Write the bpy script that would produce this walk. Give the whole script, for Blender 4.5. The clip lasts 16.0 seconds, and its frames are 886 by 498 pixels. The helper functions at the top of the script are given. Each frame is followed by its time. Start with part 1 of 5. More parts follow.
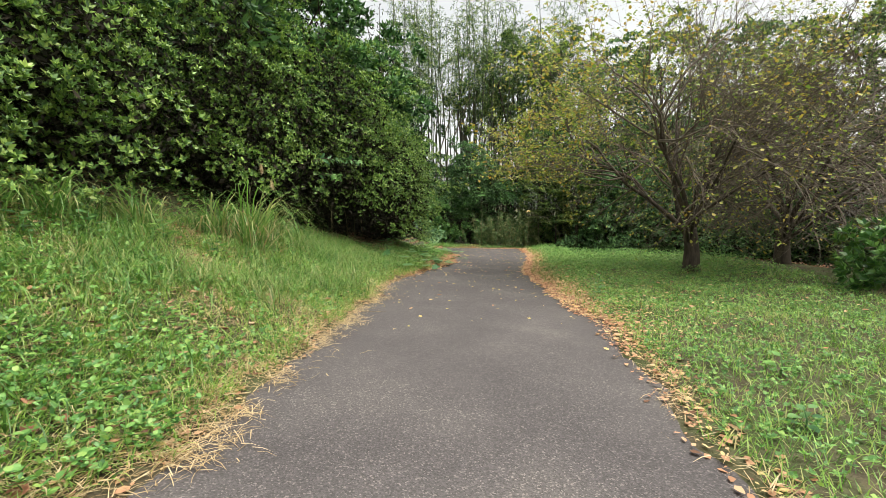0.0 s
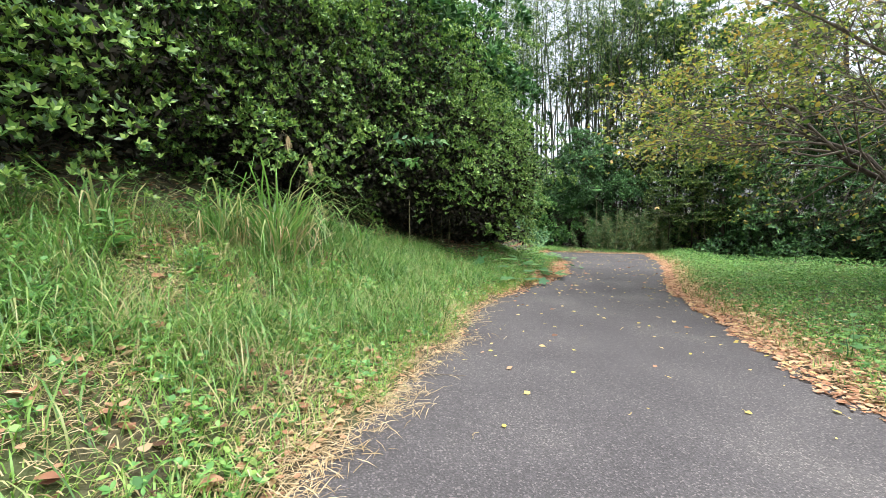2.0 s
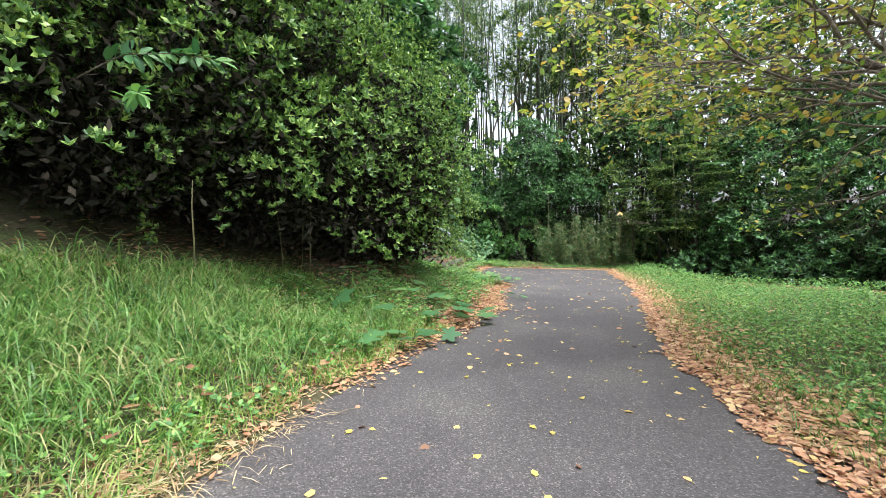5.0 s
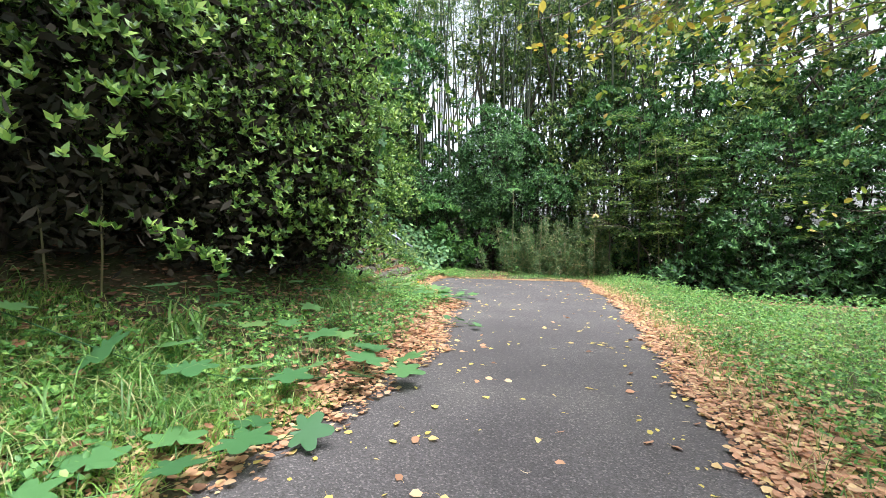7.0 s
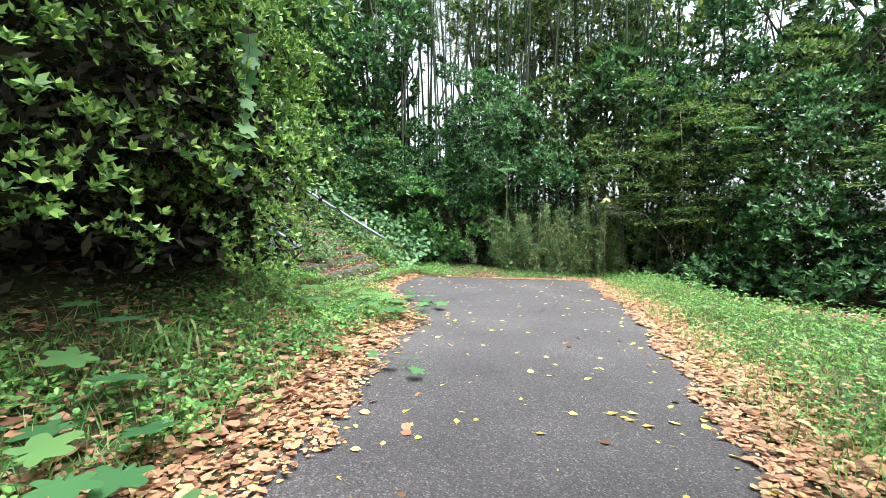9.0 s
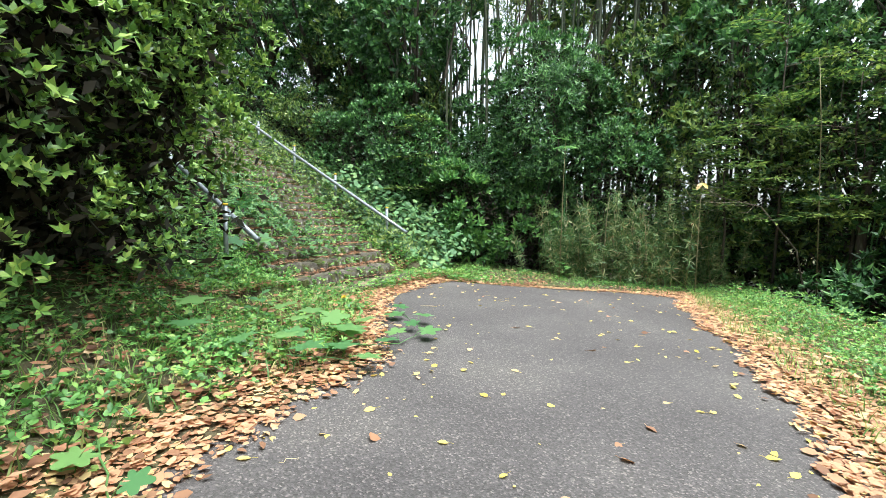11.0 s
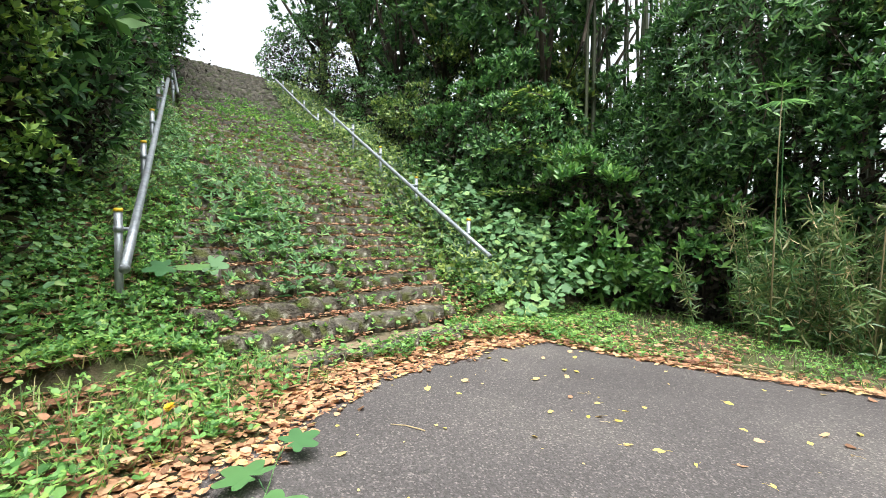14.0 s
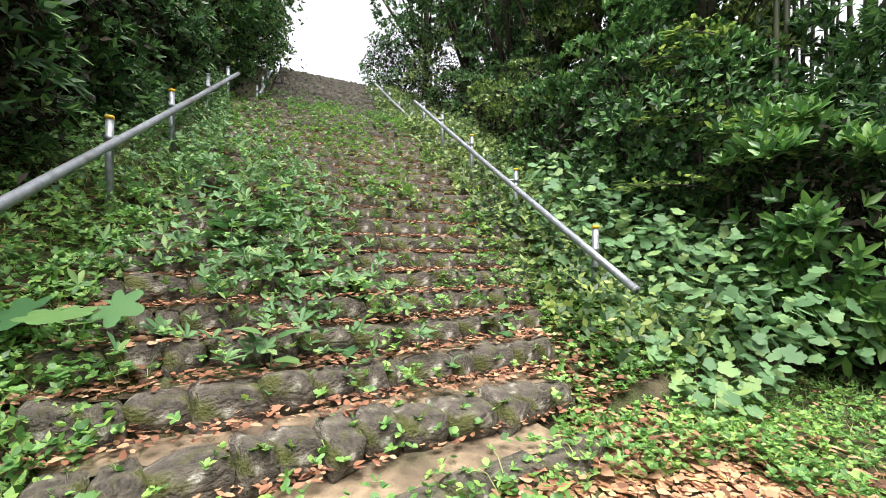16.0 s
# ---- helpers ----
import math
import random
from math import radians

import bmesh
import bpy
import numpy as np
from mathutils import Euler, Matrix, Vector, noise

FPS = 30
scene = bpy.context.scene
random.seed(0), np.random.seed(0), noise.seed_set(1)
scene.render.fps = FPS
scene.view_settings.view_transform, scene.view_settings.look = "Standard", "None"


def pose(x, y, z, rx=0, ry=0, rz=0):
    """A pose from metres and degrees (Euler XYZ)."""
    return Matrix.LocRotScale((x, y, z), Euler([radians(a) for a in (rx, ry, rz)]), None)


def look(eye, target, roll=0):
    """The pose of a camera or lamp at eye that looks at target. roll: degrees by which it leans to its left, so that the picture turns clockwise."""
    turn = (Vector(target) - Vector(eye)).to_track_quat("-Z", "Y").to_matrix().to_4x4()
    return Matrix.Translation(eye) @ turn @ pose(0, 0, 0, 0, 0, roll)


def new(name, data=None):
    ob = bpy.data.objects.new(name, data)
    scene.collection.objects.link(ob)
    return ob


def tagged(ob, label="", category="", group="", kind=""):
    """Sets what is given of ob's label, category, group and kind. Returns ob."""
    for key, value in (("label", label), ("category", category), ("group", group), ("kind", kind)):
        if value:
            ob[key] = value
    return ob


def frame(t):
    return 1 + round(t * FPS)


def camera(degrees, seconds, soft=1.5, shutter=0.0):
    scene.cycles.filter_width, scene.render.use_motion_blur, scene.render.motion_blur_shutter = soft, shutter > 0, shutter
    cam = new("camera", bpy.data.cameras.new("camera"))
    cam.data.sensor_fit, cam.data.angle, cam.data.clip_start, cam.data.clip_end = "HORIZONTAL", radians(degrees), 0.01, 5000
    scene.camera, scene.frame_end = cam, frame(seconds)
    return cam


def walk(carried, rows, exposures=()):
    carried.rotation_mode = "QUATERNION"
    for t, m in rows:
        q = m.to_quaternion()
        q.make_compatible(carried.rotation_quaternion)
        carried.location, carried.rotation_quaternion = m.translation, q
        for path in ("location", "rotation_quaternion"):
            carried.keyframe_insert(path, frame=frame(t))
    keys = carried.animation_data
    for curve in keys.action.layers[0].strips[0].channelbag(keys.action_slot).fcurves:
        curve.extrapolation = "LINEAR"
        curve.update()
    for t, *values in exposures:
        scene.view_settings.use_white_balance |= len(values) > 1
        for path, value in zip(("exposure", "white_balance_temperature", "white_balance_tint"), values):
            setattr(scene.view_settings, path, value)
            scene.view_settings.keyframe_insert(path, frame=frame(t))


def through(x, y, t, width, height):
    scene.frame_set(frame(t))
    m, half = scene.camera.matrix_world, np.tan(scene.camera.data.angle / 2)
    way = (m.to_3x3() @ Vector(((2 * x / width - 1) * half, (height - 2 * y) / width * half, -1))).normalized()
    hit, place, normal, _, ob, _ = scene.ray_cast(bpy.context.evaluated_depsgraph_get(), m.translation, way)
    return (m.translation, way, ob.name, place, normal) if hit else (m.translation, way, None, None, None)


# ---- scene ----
SKY, EXP = 0.15, 1.5
cam = camera(88.3, 16.0, 0.45)
PATH = [
    (0, (2.32, -2.455, 1.946), (1.823, -0.525, 1.778), -0.5),
    (0.5, (1.965, -1.616, 1.915), (1.258, 0.248, 1.76), -0.8),
    (1, (1.677, -0.799, 1.87), (0.864, 1.021, 1.706), -1.0),
    (1.5, (1.482, -0.013, 1.861), (0.632, 1.79, 1.699), -1.0),
    (2, (1.241, 0.808, 1.843), (0.335, 2.584, 1.682), -1.0),
    (2.5, (1.093, 1.632, 1.845), (0.224, 3.426, 1.679), -0.9),
    (3, (0.969, 2.527, 1.779), (0.144, 4.344, 1.643), -1.0),
    (3.5, (0.935, 3.387, 1.755), (0.129, 5.213, 1.619), -1.2),
    (4, (0.921, 4.248, 1.713), (0.162, 6.093, 1.579), -1.2),
    (4.2, (0.881, 4.602, 1.721), (0.133, 6.453, 1.589), -1.1),
    (6.3, (0.194, 8.125, 1.515), (-0.547, 9.98, 1.405), 0.1),
    (6.5, (0.155, 8.452, 1.478), (-0.554, 10.319, 1.38), -0.1),
    (7, (0.119, 9.238, 1.484), (-0.482, 11.143, 1.384), 0.1),
    (7.5, (0.163, 9.987, 1.498), (-0.281, 11.934, 1.4), 0.3),
    (8, (0.156, 10.744, 1.46), (-0.299, 12.688, 1.338), 0.4),
    (8.5, (0.102, 11.428, 1.408), (-0.455, 13.342, 1.252), 0.2),
    (9, (0.05, 12.201, 1.39), (-0.573, 14.096, 1.248), 0.0),
    (9.2, (0.015, 12.542, 1.419), (-0.665, 14.418, 1.279), -0.0),
    (11.3, (-0.004, 15.649, 1.099), (-0.976, 17.391, 0.957), 0.9),
    (11.5, (-0.033, 15.965, 1.06), (-1.057, 17.678, 0.925), 0.9),
    (12, (-0.164, 16.685, 1.073), (-1.314, 18.317, 0.942), 0.7),
    (12.5, (-0.242, 17.393, 1.109), (-1.472, 18.966, 0.985), 0.7),
    (13, (-0.432, 18.072, 1.146), (-1.761, 19.563, 1.039), 0.9),
    (13.5, (-0.603, 18.748, 1.149), (-2.01, 20.166, 1.054), 0.8),
    (14, (-0.876, 19.399, 1.105), (-2.391, 20.703, 1.034), 0.6),
    (14.5, (-1.286, 19.888, 1.093), (-2.934, 21.019, 1.017), 0.5),
    (15, (-1.751, 20.41, 1.147), (-3.493, 21.39, 1.081), 0.5),
    (15.5, (-2.399, 20.801, 1.17), (-4.186, 21.699, 1.124), 0.4),
    (16, (-2.98, 21.289, 1.133), (-4.77, 22.181, 1.112), 0.7),
]
EXPOSURES = [(0.0, EXP - 0.58, 6900, 6), (1.2, EXP - 0.32, 6250, 7), (3.5, EXP - 0.2, 6050, 8), (7.0, EXP + 0.12, 6050, 8), (9.0, EXP + 0.22, 5950, 5), (12.5, EXP, 6300, 0), (14.0, EXP + 0.0, 6450, 5), (15.0, EXP + 0.03, 6550, 9), (16.0, EXP, 6600, 13)]
walk(cam, [(t, look(eye, target, roll)) for t, eye, target, roll in PATH], EXPOSURES)

# ---- world and light ----
world = bpy.data.worlds.new("overcast_sky")
scene.world = world
world.use_nodes = True
wn, wl = world.node_tree.nodes, world.node_tree.links
sky = wn.new("ShaderNodeTexSky")
sky.sky_type = "NISHITA"
sky.sun_disc = False
sky.sun_elevation, sky.sun_rotation = radians(72), radians(105)
sky.air_density, sky.dust_density, sky.ozone_density = 1.0, 4.0, 1.0
soft_sky = wn.new("ShaderNodeHueSaturation")
soft_sky.inputs["Saturation"].default_value = 0.22
wl.new(sky.outputs[0], soft_sky.inputs["Color"])
wl.new(soft_sky.outputs[0], wn["Background"].inputs["Color"])
wn["Background"].inputs["Strength"].default_value = SKY

sun_data = bpy.data.lights.new("sun", "SUN")
sun_data.energy, sun_data.angle, sun_data.color = 1.9, radians(50), (1.0, 0.97, 0.92)
sun = new("sun", sun_data)
sun.matrix_world = look((0, 0, 30), (-math.sin(radians(105)) * 9.7, -math.cos(radians(105)) * 9.7, 0))

rng = np.random.default_rng(7)


# ---- materials ----
def material(name):
    m = bpy.data.materials.new(name)
    m.use_nodes = True
    nt = m.node_tree
    return m, nt.nodes, nt.links, nt.nodes["Principled BSDF"]


def ramp(nodes, stops):
    r = nodes.new("ShaderNodeValToRGB")
    els = r.color_ramp.elements
    for i, (at, col) in enumerate(stops):
        e = els[i] if i < 2 else els.new(at)
        e.position, e.color = at, (*col, 1)
    return r


def leaf_material(name, colours, rough=0.5, through=0.35, patch=0.0, dead=None):
    """Leaf colours vary leaf by leaf and slowly across the plant; light shines through."""
    m, n, l, b = material(name)
    geo = n.new("ShaderNodeNewGeometry")
    k = len(colours)
    r = ramp(n, [(i / max(1, k - 1), c) for i, c in enumerate(colours)])
    co = n.new("ShaderNodeTexCoord")
    big = n.new("ShaderNodeTexNoise")
    big.inputs["Scale"].default_value = 0.9
    big.inputs["Detail"].default_value = 3
    l.new(co.outputs["Object"], big.inputs["Vector"])
    mix = n.new("ShaderNodeMath")
    mix.operation = "MULTIPLY_ADD"
    l.new(big.outputs["Fac"], mix.inputs[0])
    mix.inputs[1].default_value = patch
    mix.inputs[2].default_value = -patch * 0.5
    add = n.new("ShaderNodeMath")
    add.operation = "ADD"
    add.use_clamp = True
    info = n.new("ShaderNodeObjectInfo")
    both = n.new("ShaderNodeMath")
    both.operation = "ADD"
    l.new(geo.outputs["Random Per Island"], both.inputs[0])
    l.new(info.outputs["Random"], both.inputs[1])
    turn = n.new("ShaderNodeMath")
    turn.operation = "FRACT"
    l.new(both.outputs[0], turn.inputs[0])
    l.new(turn.outputs[0], add.inputs[0])
    l.new(mix.outputs[0], add.inputs[1])
    l.new(add.outputs[0], r.inputs["Fac"])
    l.new(r.outputs["Color"], b.inputs["Base Color"])
    b.inputs["Roughness"].default_value = rough
    b.inputs["Specular IOR Level"].default_value = 0.4
    t = n.new("ShaderNodeBsdfTranslucent")
    hs = n.new("ShaderNodeHueSaturation")
    hs.inputs["Saturation"].default_value, hs.inputs["Value"].default_value = 1.1, 1.5
    l.new(r.outputs["Color"], hs.inputs["Color"])
    l.new(hs.outputs["Color"], t.inputs["Color"])
    ms = n.new("ShaderNodeMixShader")
    ms.inputs[0].default_value = through
    l.new(b.outputs[0], ms.inputs[1])
    l.new(t.outputs[0], ms.inputs[2])
    l.new(ms.outputs[0], n["Material Output"].inputs["Surface"])
    return m


def noisy_material(name, stops, scale, rough=0.9, detail=6, bump=0.4, bump_scale=None, metal=0.0, stretch=(1, 1, 1), second=None, dist=0.02):
    """Colour from noise at one scale, darkened or tinted by a second, with fine relief."""
    m, n, l, b = material(name)
    co = n.new("ShaderNodeTexCoord")
    mp = n.new("ShaderNodeMapping")
    mp.inputs["Scale"].default_value = stretch
    l.new(co.outputs["Object"], mp.inputs["Vector"])
    a = n.new("ShaderNodeTexNoise")
    a.inputs["Scale"].default_value, a.inputs["Detail"].default_value = scale, detail
    l.new(mp.outputs[0], a.inputs["Vector"])
    r = ramp(n, stops)
    l.new(a.outputs["Fac"], r.inputs["Fac"])
    colour = r.outputs["Color"]
    if second:
        s_scale, lo, hi, tint = second
        c = n.new("ShaderNodeTexNoise")
        c.inputs["Scale"].default_value, c.inputs["Detail"].default_value = s_scale, 5
        l.new(co.outputs["Object"], c.inputs["Vector"])
        r2 = ramp(n, [(lo, (0, 0, 0)), (hi, (1, 1, 1))])
        l.new(c.outputs["Fac"], r2.inputs["Fac"])
        mx = n.new("ShaderNodeMixRGB")
        l.new(r2.outputs["Color"], mx.inputs["Fac"])
        l.new(colour, mx.inputs["Color1"])
        mx.inputs["Color2"].default_value = (*tint, 1)
        colour = mx.outputs["Color"]
    l.new(colour, b.inputs["Base Color"])
    b.inputs["Roughness"].default_value, b.inputs["Metallic"].default_value = rough, metal
    f = n.new("ShaderNodeTexNoise")
    f.inputs["Scale"].default_value, f.inputs["Detail"].default_value = bump_scale or scale * 4, 4
    l.new(mp.outputs[0], f.inputs["Vector"])
    bp = n.new("ShaderNodeBump")
    bp.inputs["Strength"].default_value, bp.inputs["Distance"].default_value = bump, dist
    l.new(f.outputs["Fac"], bp.inputs["Height"])
    l.new(bp.outputs[0], b.inputs["Normal"])
    return m


def asphalt_material():
    """Worn asphalt: grey binder, pale and dark aggregate, slow damp and dusty patches."""
    m, n, l, b = material("asphalt")
    co = n.new("ShaderNodeTexCoord")
    slow = n.new("ShaderNodeTexNoise")
    slow.inputs["Scale"].default_value, slow.inputs["Detail"].default_value = 0.7, 6
    l.new(co.outputs["Object"], slow.inputs["Vector"])
    r = ramp(n, [(0.3, (0.068, 0.060, 0.062)), (0.55, (0.092, 0.082, 0.083)), (0.75, (0.125, 0.112, 0.108))])
    l.new(slow.outputs["Fac"], r.inputs["Fac"])
    v = n.new("ShaderNodeTexVoronoi")
    v.inputs["Scale"].default_value = 95
    l.new(co.outputs["Object"], v.inputs["Vector"])
    bw = n.new("ShaderNodeSeparateColor")
    l.new(v.outputs["Color"], bw.inputs["Color"])
    sp = ramp(n, [(0.0, (0.45, 0.45, 0.45)), (0.55, (0.85, 0.85, 0.85)), (0.86, (1.15, 1.15, 1.15)), (1.0, (2.6, 2.5, 2.4))])
    l.new(bw.outputs[0], sp.inputs["Fac"])
    mul = n.new("ShaderNodeMixRGB")
    mul.blend_type = "MULTIPLY"
    mul.inputs["Fac"].default_value = 0.8
    l.new(r.outputs["Color"], mul.inputs["Color1"])
    l.new(sp.outputs["Color"], mul.inputs["Color2"])
    l.new(mul.outputs["Color"], b.inputs["Base Color"])
    b.inputs["Roughness"].default_value = 0.85
    bp = n.new("ShaderNodeBump")
    bp.inputs["Strength"].default_value, bp.inputs["Distance"].default_value = 0.6, 0.006
    l.new(v.outputs["Distance"], bp.inputs["Height"])
    l.new(bp.outputs[0], b.inputs["Normal"])
    return m


ASPHALT = asphalt_material()
SOIL = noisy_material("soil", [(0.3, (0.045, 0.035, 0.02)), (0.6, (0.09, 0.075, 0.04)), (0.8, (0.14, 0.11, 0.06))], 6, second=(1.6, 0.42, 0.6, (0.06, 0.075, 0.022)), bump=0.8, dist=0.05)
BARK = noisy_material("bark", [(0.3, (0.03, 0.022, 0.016)), (0.65, (0.085, 0.065, 0.05))], 9, stretch=(1, 1, 0.25), second=(3.0, 0.6, 0.75, (0.10, 0.10, 0.075)), bump=0.9)
TWIG = noisy_material("twig_bark", [(0.3, (0.09, 0.07, 0.055)), (0.7, (0.22, 0.18, 0.145))], 12, bump=0.3)
PALE_BARK = noisy_material("pale_bark", [(0.3, (0.10, 0.08, 0.06)), (0.7, (0.24, 0.195, 0.15))], 5, stretch=(1, 1, 0.3), second=(2, 0.5, 0.7, (0.07, 0.06, 0.04)), bump=0.6)
CULM = noisy_material("bamboo_culm", [(0.3, (0.035, 0.045, 0.025)), (0.6, (0.075, 0.085, 0.045)), (0.8, (0.14, 0.13, 0.075))], 0.8, rough=0.55, bump=0.1)
CANE = noisy_material("dry_cane", [(0.3, (0.12, 0.11, 0.05)), (0.7, (0.26, 0.22, 0.12))], 3, rough=0.7, bump=0.2)
STONE = noisy_material("mossy_stone", [(0.30, (0.035, 0.030, 0.024)), (0.46, (0.095, 0.082, 0.066)), (0.60, (0.165, 0.148, 0.12)), (0.68, (0.40, 0.39, 0.34))], 3.6, second=(1.6, 0.50, 0.62, (0.07, 0.078, 0.018)), bump=0.8, bump_scale=12, dist=0.04)
# Mossy stone at about half brightness, tree shade put into the colour.
SHADED_STONE = noisy_material("shaded_mossy_stone", [(0.3, (0.028, 0.025, 0.02)), (0.55, (0.06, 0.052, 0.04)), (0.75, (0.14, 0.125, 0.10))], 7, rough=0.75, second=(3.2, 0.5, 0.62, (0.04, 0.05, 0.014)), bump=1.0, bump_scale=26, dist=0.03)
TREAD = noisy_material("earth_tread", [(0.3, (0.11, 0.082, 0.055)), (0.52, (0.24, 0.18, 0.115)), (0.72, (0.42, 0.33, 0.22))], 5, second=(2.0, 0.52, 0.68, (0.06, 0.06, 0.03)), bump=0.8, dist=0.03)
ZINC = noisy_material("galvanised_steel", [(0.3, (0.23, 0.25, 0.28)), (0.7, (0.36, 0.39, 0.43))], 14, rough=0.5, metal=0.6, bump=0.08, second=(3, 0.58, 0.75, (0.18, 0.165, 0.14)))
CAP = noisy_material("yellow_plastic", [(0.3, (0.62, 0.38, 0.02)), (0.7, (0.75, 0.50, 0.03))], 10, rough=0.5, bump=0.05)
STRAW = leaf_material("straw", [(0.26, 0.18, 0.09), (0.48, 0.36, 0.20), (0.66, 0.54, 0.35)], 0.7, 0.2)
LITTER = leaf_material("dry_leaves", [(0.15, 0.075, 0.045), (0.36, 0.19, 0.11), (0.55, 0.31, 0.185), (0.45, 0.22, 0.125), (0.60, 0.41, 0.25), (0.60, 0.45, 0.19)], 0.65, 0.15)
# Redder, darker leaf tone for the steps, bank and wood floor.
RED_LITTER = leaf_material("red_brown_dry_leaves", [(0.09, 0.045, 0.03), (0.22, 0.10, 0.06), (0.36, 0.17, 0.10), (0.44, 0.25, 0.15), (0.5, 0.36, 0.22)], 0.65, 0.12)
YELLOW = leaf_material("yellow_fallen_leaf", [(0.45, 0.36, 0.10), (0.62, 0.50, 0.13), (0.60, 0.42, 0.20), (0.52, 0.40, 0.07)], 0.6, 0.15)
GRASS = leaf_material("grass", [(0.07, 0.155, 0.034), (0.15, 0.29, 0.055), (0.23, 0.39, 0.08), (0.33, 0.45, 0.12), (0.50, 0.45, 0.23)], 0.42, 0.3, patch=0.8)
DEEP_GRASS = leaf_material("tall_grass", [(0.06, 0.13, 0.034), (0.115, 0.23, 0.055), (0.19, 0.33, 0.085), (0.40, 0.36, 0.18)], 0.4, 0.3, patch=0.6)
HERB = leaf_material("herb_leaf", [(0.06, 0.15, 0.045), (0.12, 0.27, 0.075), (0.19, 0.37, 0.10), (0.33, 0.47, 0.13)], 0.42, 0.28, patch=0.8)
AZALEA = leaf_material("shrub_leaf", [(0.04, 0.085, 0.025), (0.10, 0.195, 0.05), (0.20, 0.33, 0.075), (0.38, 0.50, 0.13)], 0.34, 0.16, patch=0.6)
DARK = leaf_material("evergreen_leaf", [(0.02, 0.055, 0.022), (0.06, 0.15, 0.05), (0.19, 0.36, 0.11)], 0.4, 0.16, patch=0.7)
GLOSSY = leaf_material("glossy_leaf", [(0.04, 0.11, 0.036), (0.09, 0.21, 0.056), (0.23, 0.41, 0.11)], 0.28, 0.18, patch=0.5)
SASA = leaf_material("dwarf_bamboo_leaf", [(0.04, 0.095, 0.034), (0.08, 0.16, 0.05), (0.14, 0.22, 0.075), (0.30, 0.29, 0.14)], 0.42, 0.2, patch=0.4)
FOREST = leaf_material("forest_leaf", [(0.02, 0.05, 0.02), (0.055, 0.115, 0.04), (0.145, 0.225, 0.06), (0.30, 0.37, 0.105)], 0.4, 0.3, patch=0.8)
PLUM = leaf_material("autumn_leaf", [(0.13, 0.21, 0.045), (0.21, 0.30, 0.06), (0.30, 0.36, 0.085), (0.42, 0.40, 0.10), (0.44, 0.30, 0.075)], 0.45, 0.38, patch=0.6)
# Near-black leaf tone: the shade inside crowns put into the colour.
INNER_SHADE = leaf_material("inner_shade_leaf", [(0.010, 0.011, 0.006), (0.022, 0.019, 0.011), (0.036, 0.027, 0.016)], 0.9, 0.0)
# Mossy earth with the upper steps' shade painted in as a darker tone.
SHADED_EARTH = noisy_material("shaded_mossy_earth", [(0.3, (0.028, 0.026, 0.016)), (0.55, (0.055, 0.048, 0.03)), (0.8, (0.10, 0.08, 0.05))], 6, second=(2.2, 0.45, 0.6, (0.035, 0.05, 0.014)), bump=0.9, dist=0.03)
VINE = leaf_material("vine_leaf", [(0.05, 0.135, 0.052), (0.075, 0.185, 0.068), (0.11, 0.235, 0.082), (0.16, 0.28, 0.09)], 0.45, 0.22, patch=0.4)
KUDZU = leaf_material("creeper_leaf", [(0.07, 0.155, 0.065), (0.10, 0.21, 0.088), (0.14, 0.27, 0.11), (0.22, 0.33, 0.11)], 0.6, 0.2, patch=0.3)


# ---- mesh building ----
def unit(a):
    return a / np.maximum(np.linalg.norm(a, axis=-1, keepdims=True), 1e-9)


def mesh_of(name, verts, polys_flat, sizes, mat, smooth=False):
    me = bpy.data.meshes.new(name)
    verts, polys_flat, sizes = np.asarray(verts, np.float32), np.asarray(polys_flat, np.int32), np.asarray(sizes, np.int32)
    me.vertices.add(len(verts))
    me.vertices.foreach_set("co", verts.ravel())
    me.loops.add(len(polys_flat))
    me.loops.foreach_set("vertex_index", polys_flat)
    me.polygons.add(len(sizes))
    me.polygons.foreach_set("loop_start", np.r_[0, np.cumsum(sizes)[:-1]].astype(np.int32))
    me.polygons.foreach_set("loop_total", sizes)
    if smooth:
        me.polygons.foreach_set("use_smooth", np.ones(len(sizes), bool))
    me.materials.append(mat)
    me.update(calc_edges=True)
    me.validate()
    return me


# Leaf outlines: (along, across, up) and faces. Along in lengths, across in widths, up in lengths.
OVAL = (np.array([(0, 0, 0), (0.35, -0.5, 0.06), (0.75, -0.38, 0.04), (1, 0, -0.06), (0.75, 0.38, 0.04), (0.35, 0.5, 0.06), (0.5, 0, 0)]), [(0, 1, 2, 6), (6, 2, 3), (6, 3, 4), (0, 6, 4, 5)])
DIAMOND = (np.array([(0, 0, 0), (0.45, -0.5, 0.05), (1, 0, -0.05), (0.45, 0.5, 0.05)]), [(0, 1, 2, 3)])
BLADE = (np.array([(0, -0.5, 0), (0, 0.5, 0), (0.5, -0.42, 0.0), (0.5, 0.42, 0.0), (0.95, 0, -0.14)]), [(0, 2, 3, 1), (2, 4, 3)])
DROOP = (np.array([(0, -0.5, 0), (0, 0.5, 0), (0.4, -0.5, 0.06), (0.4, 0.5, 0.06), (0.75, -0.35, -0.06), (0.75, 0.35, -0.06), (0.95, 0, -0.32)]), [(0, 2, 3, 1), (2, 4, 5, 3), (4, 6, 5)])
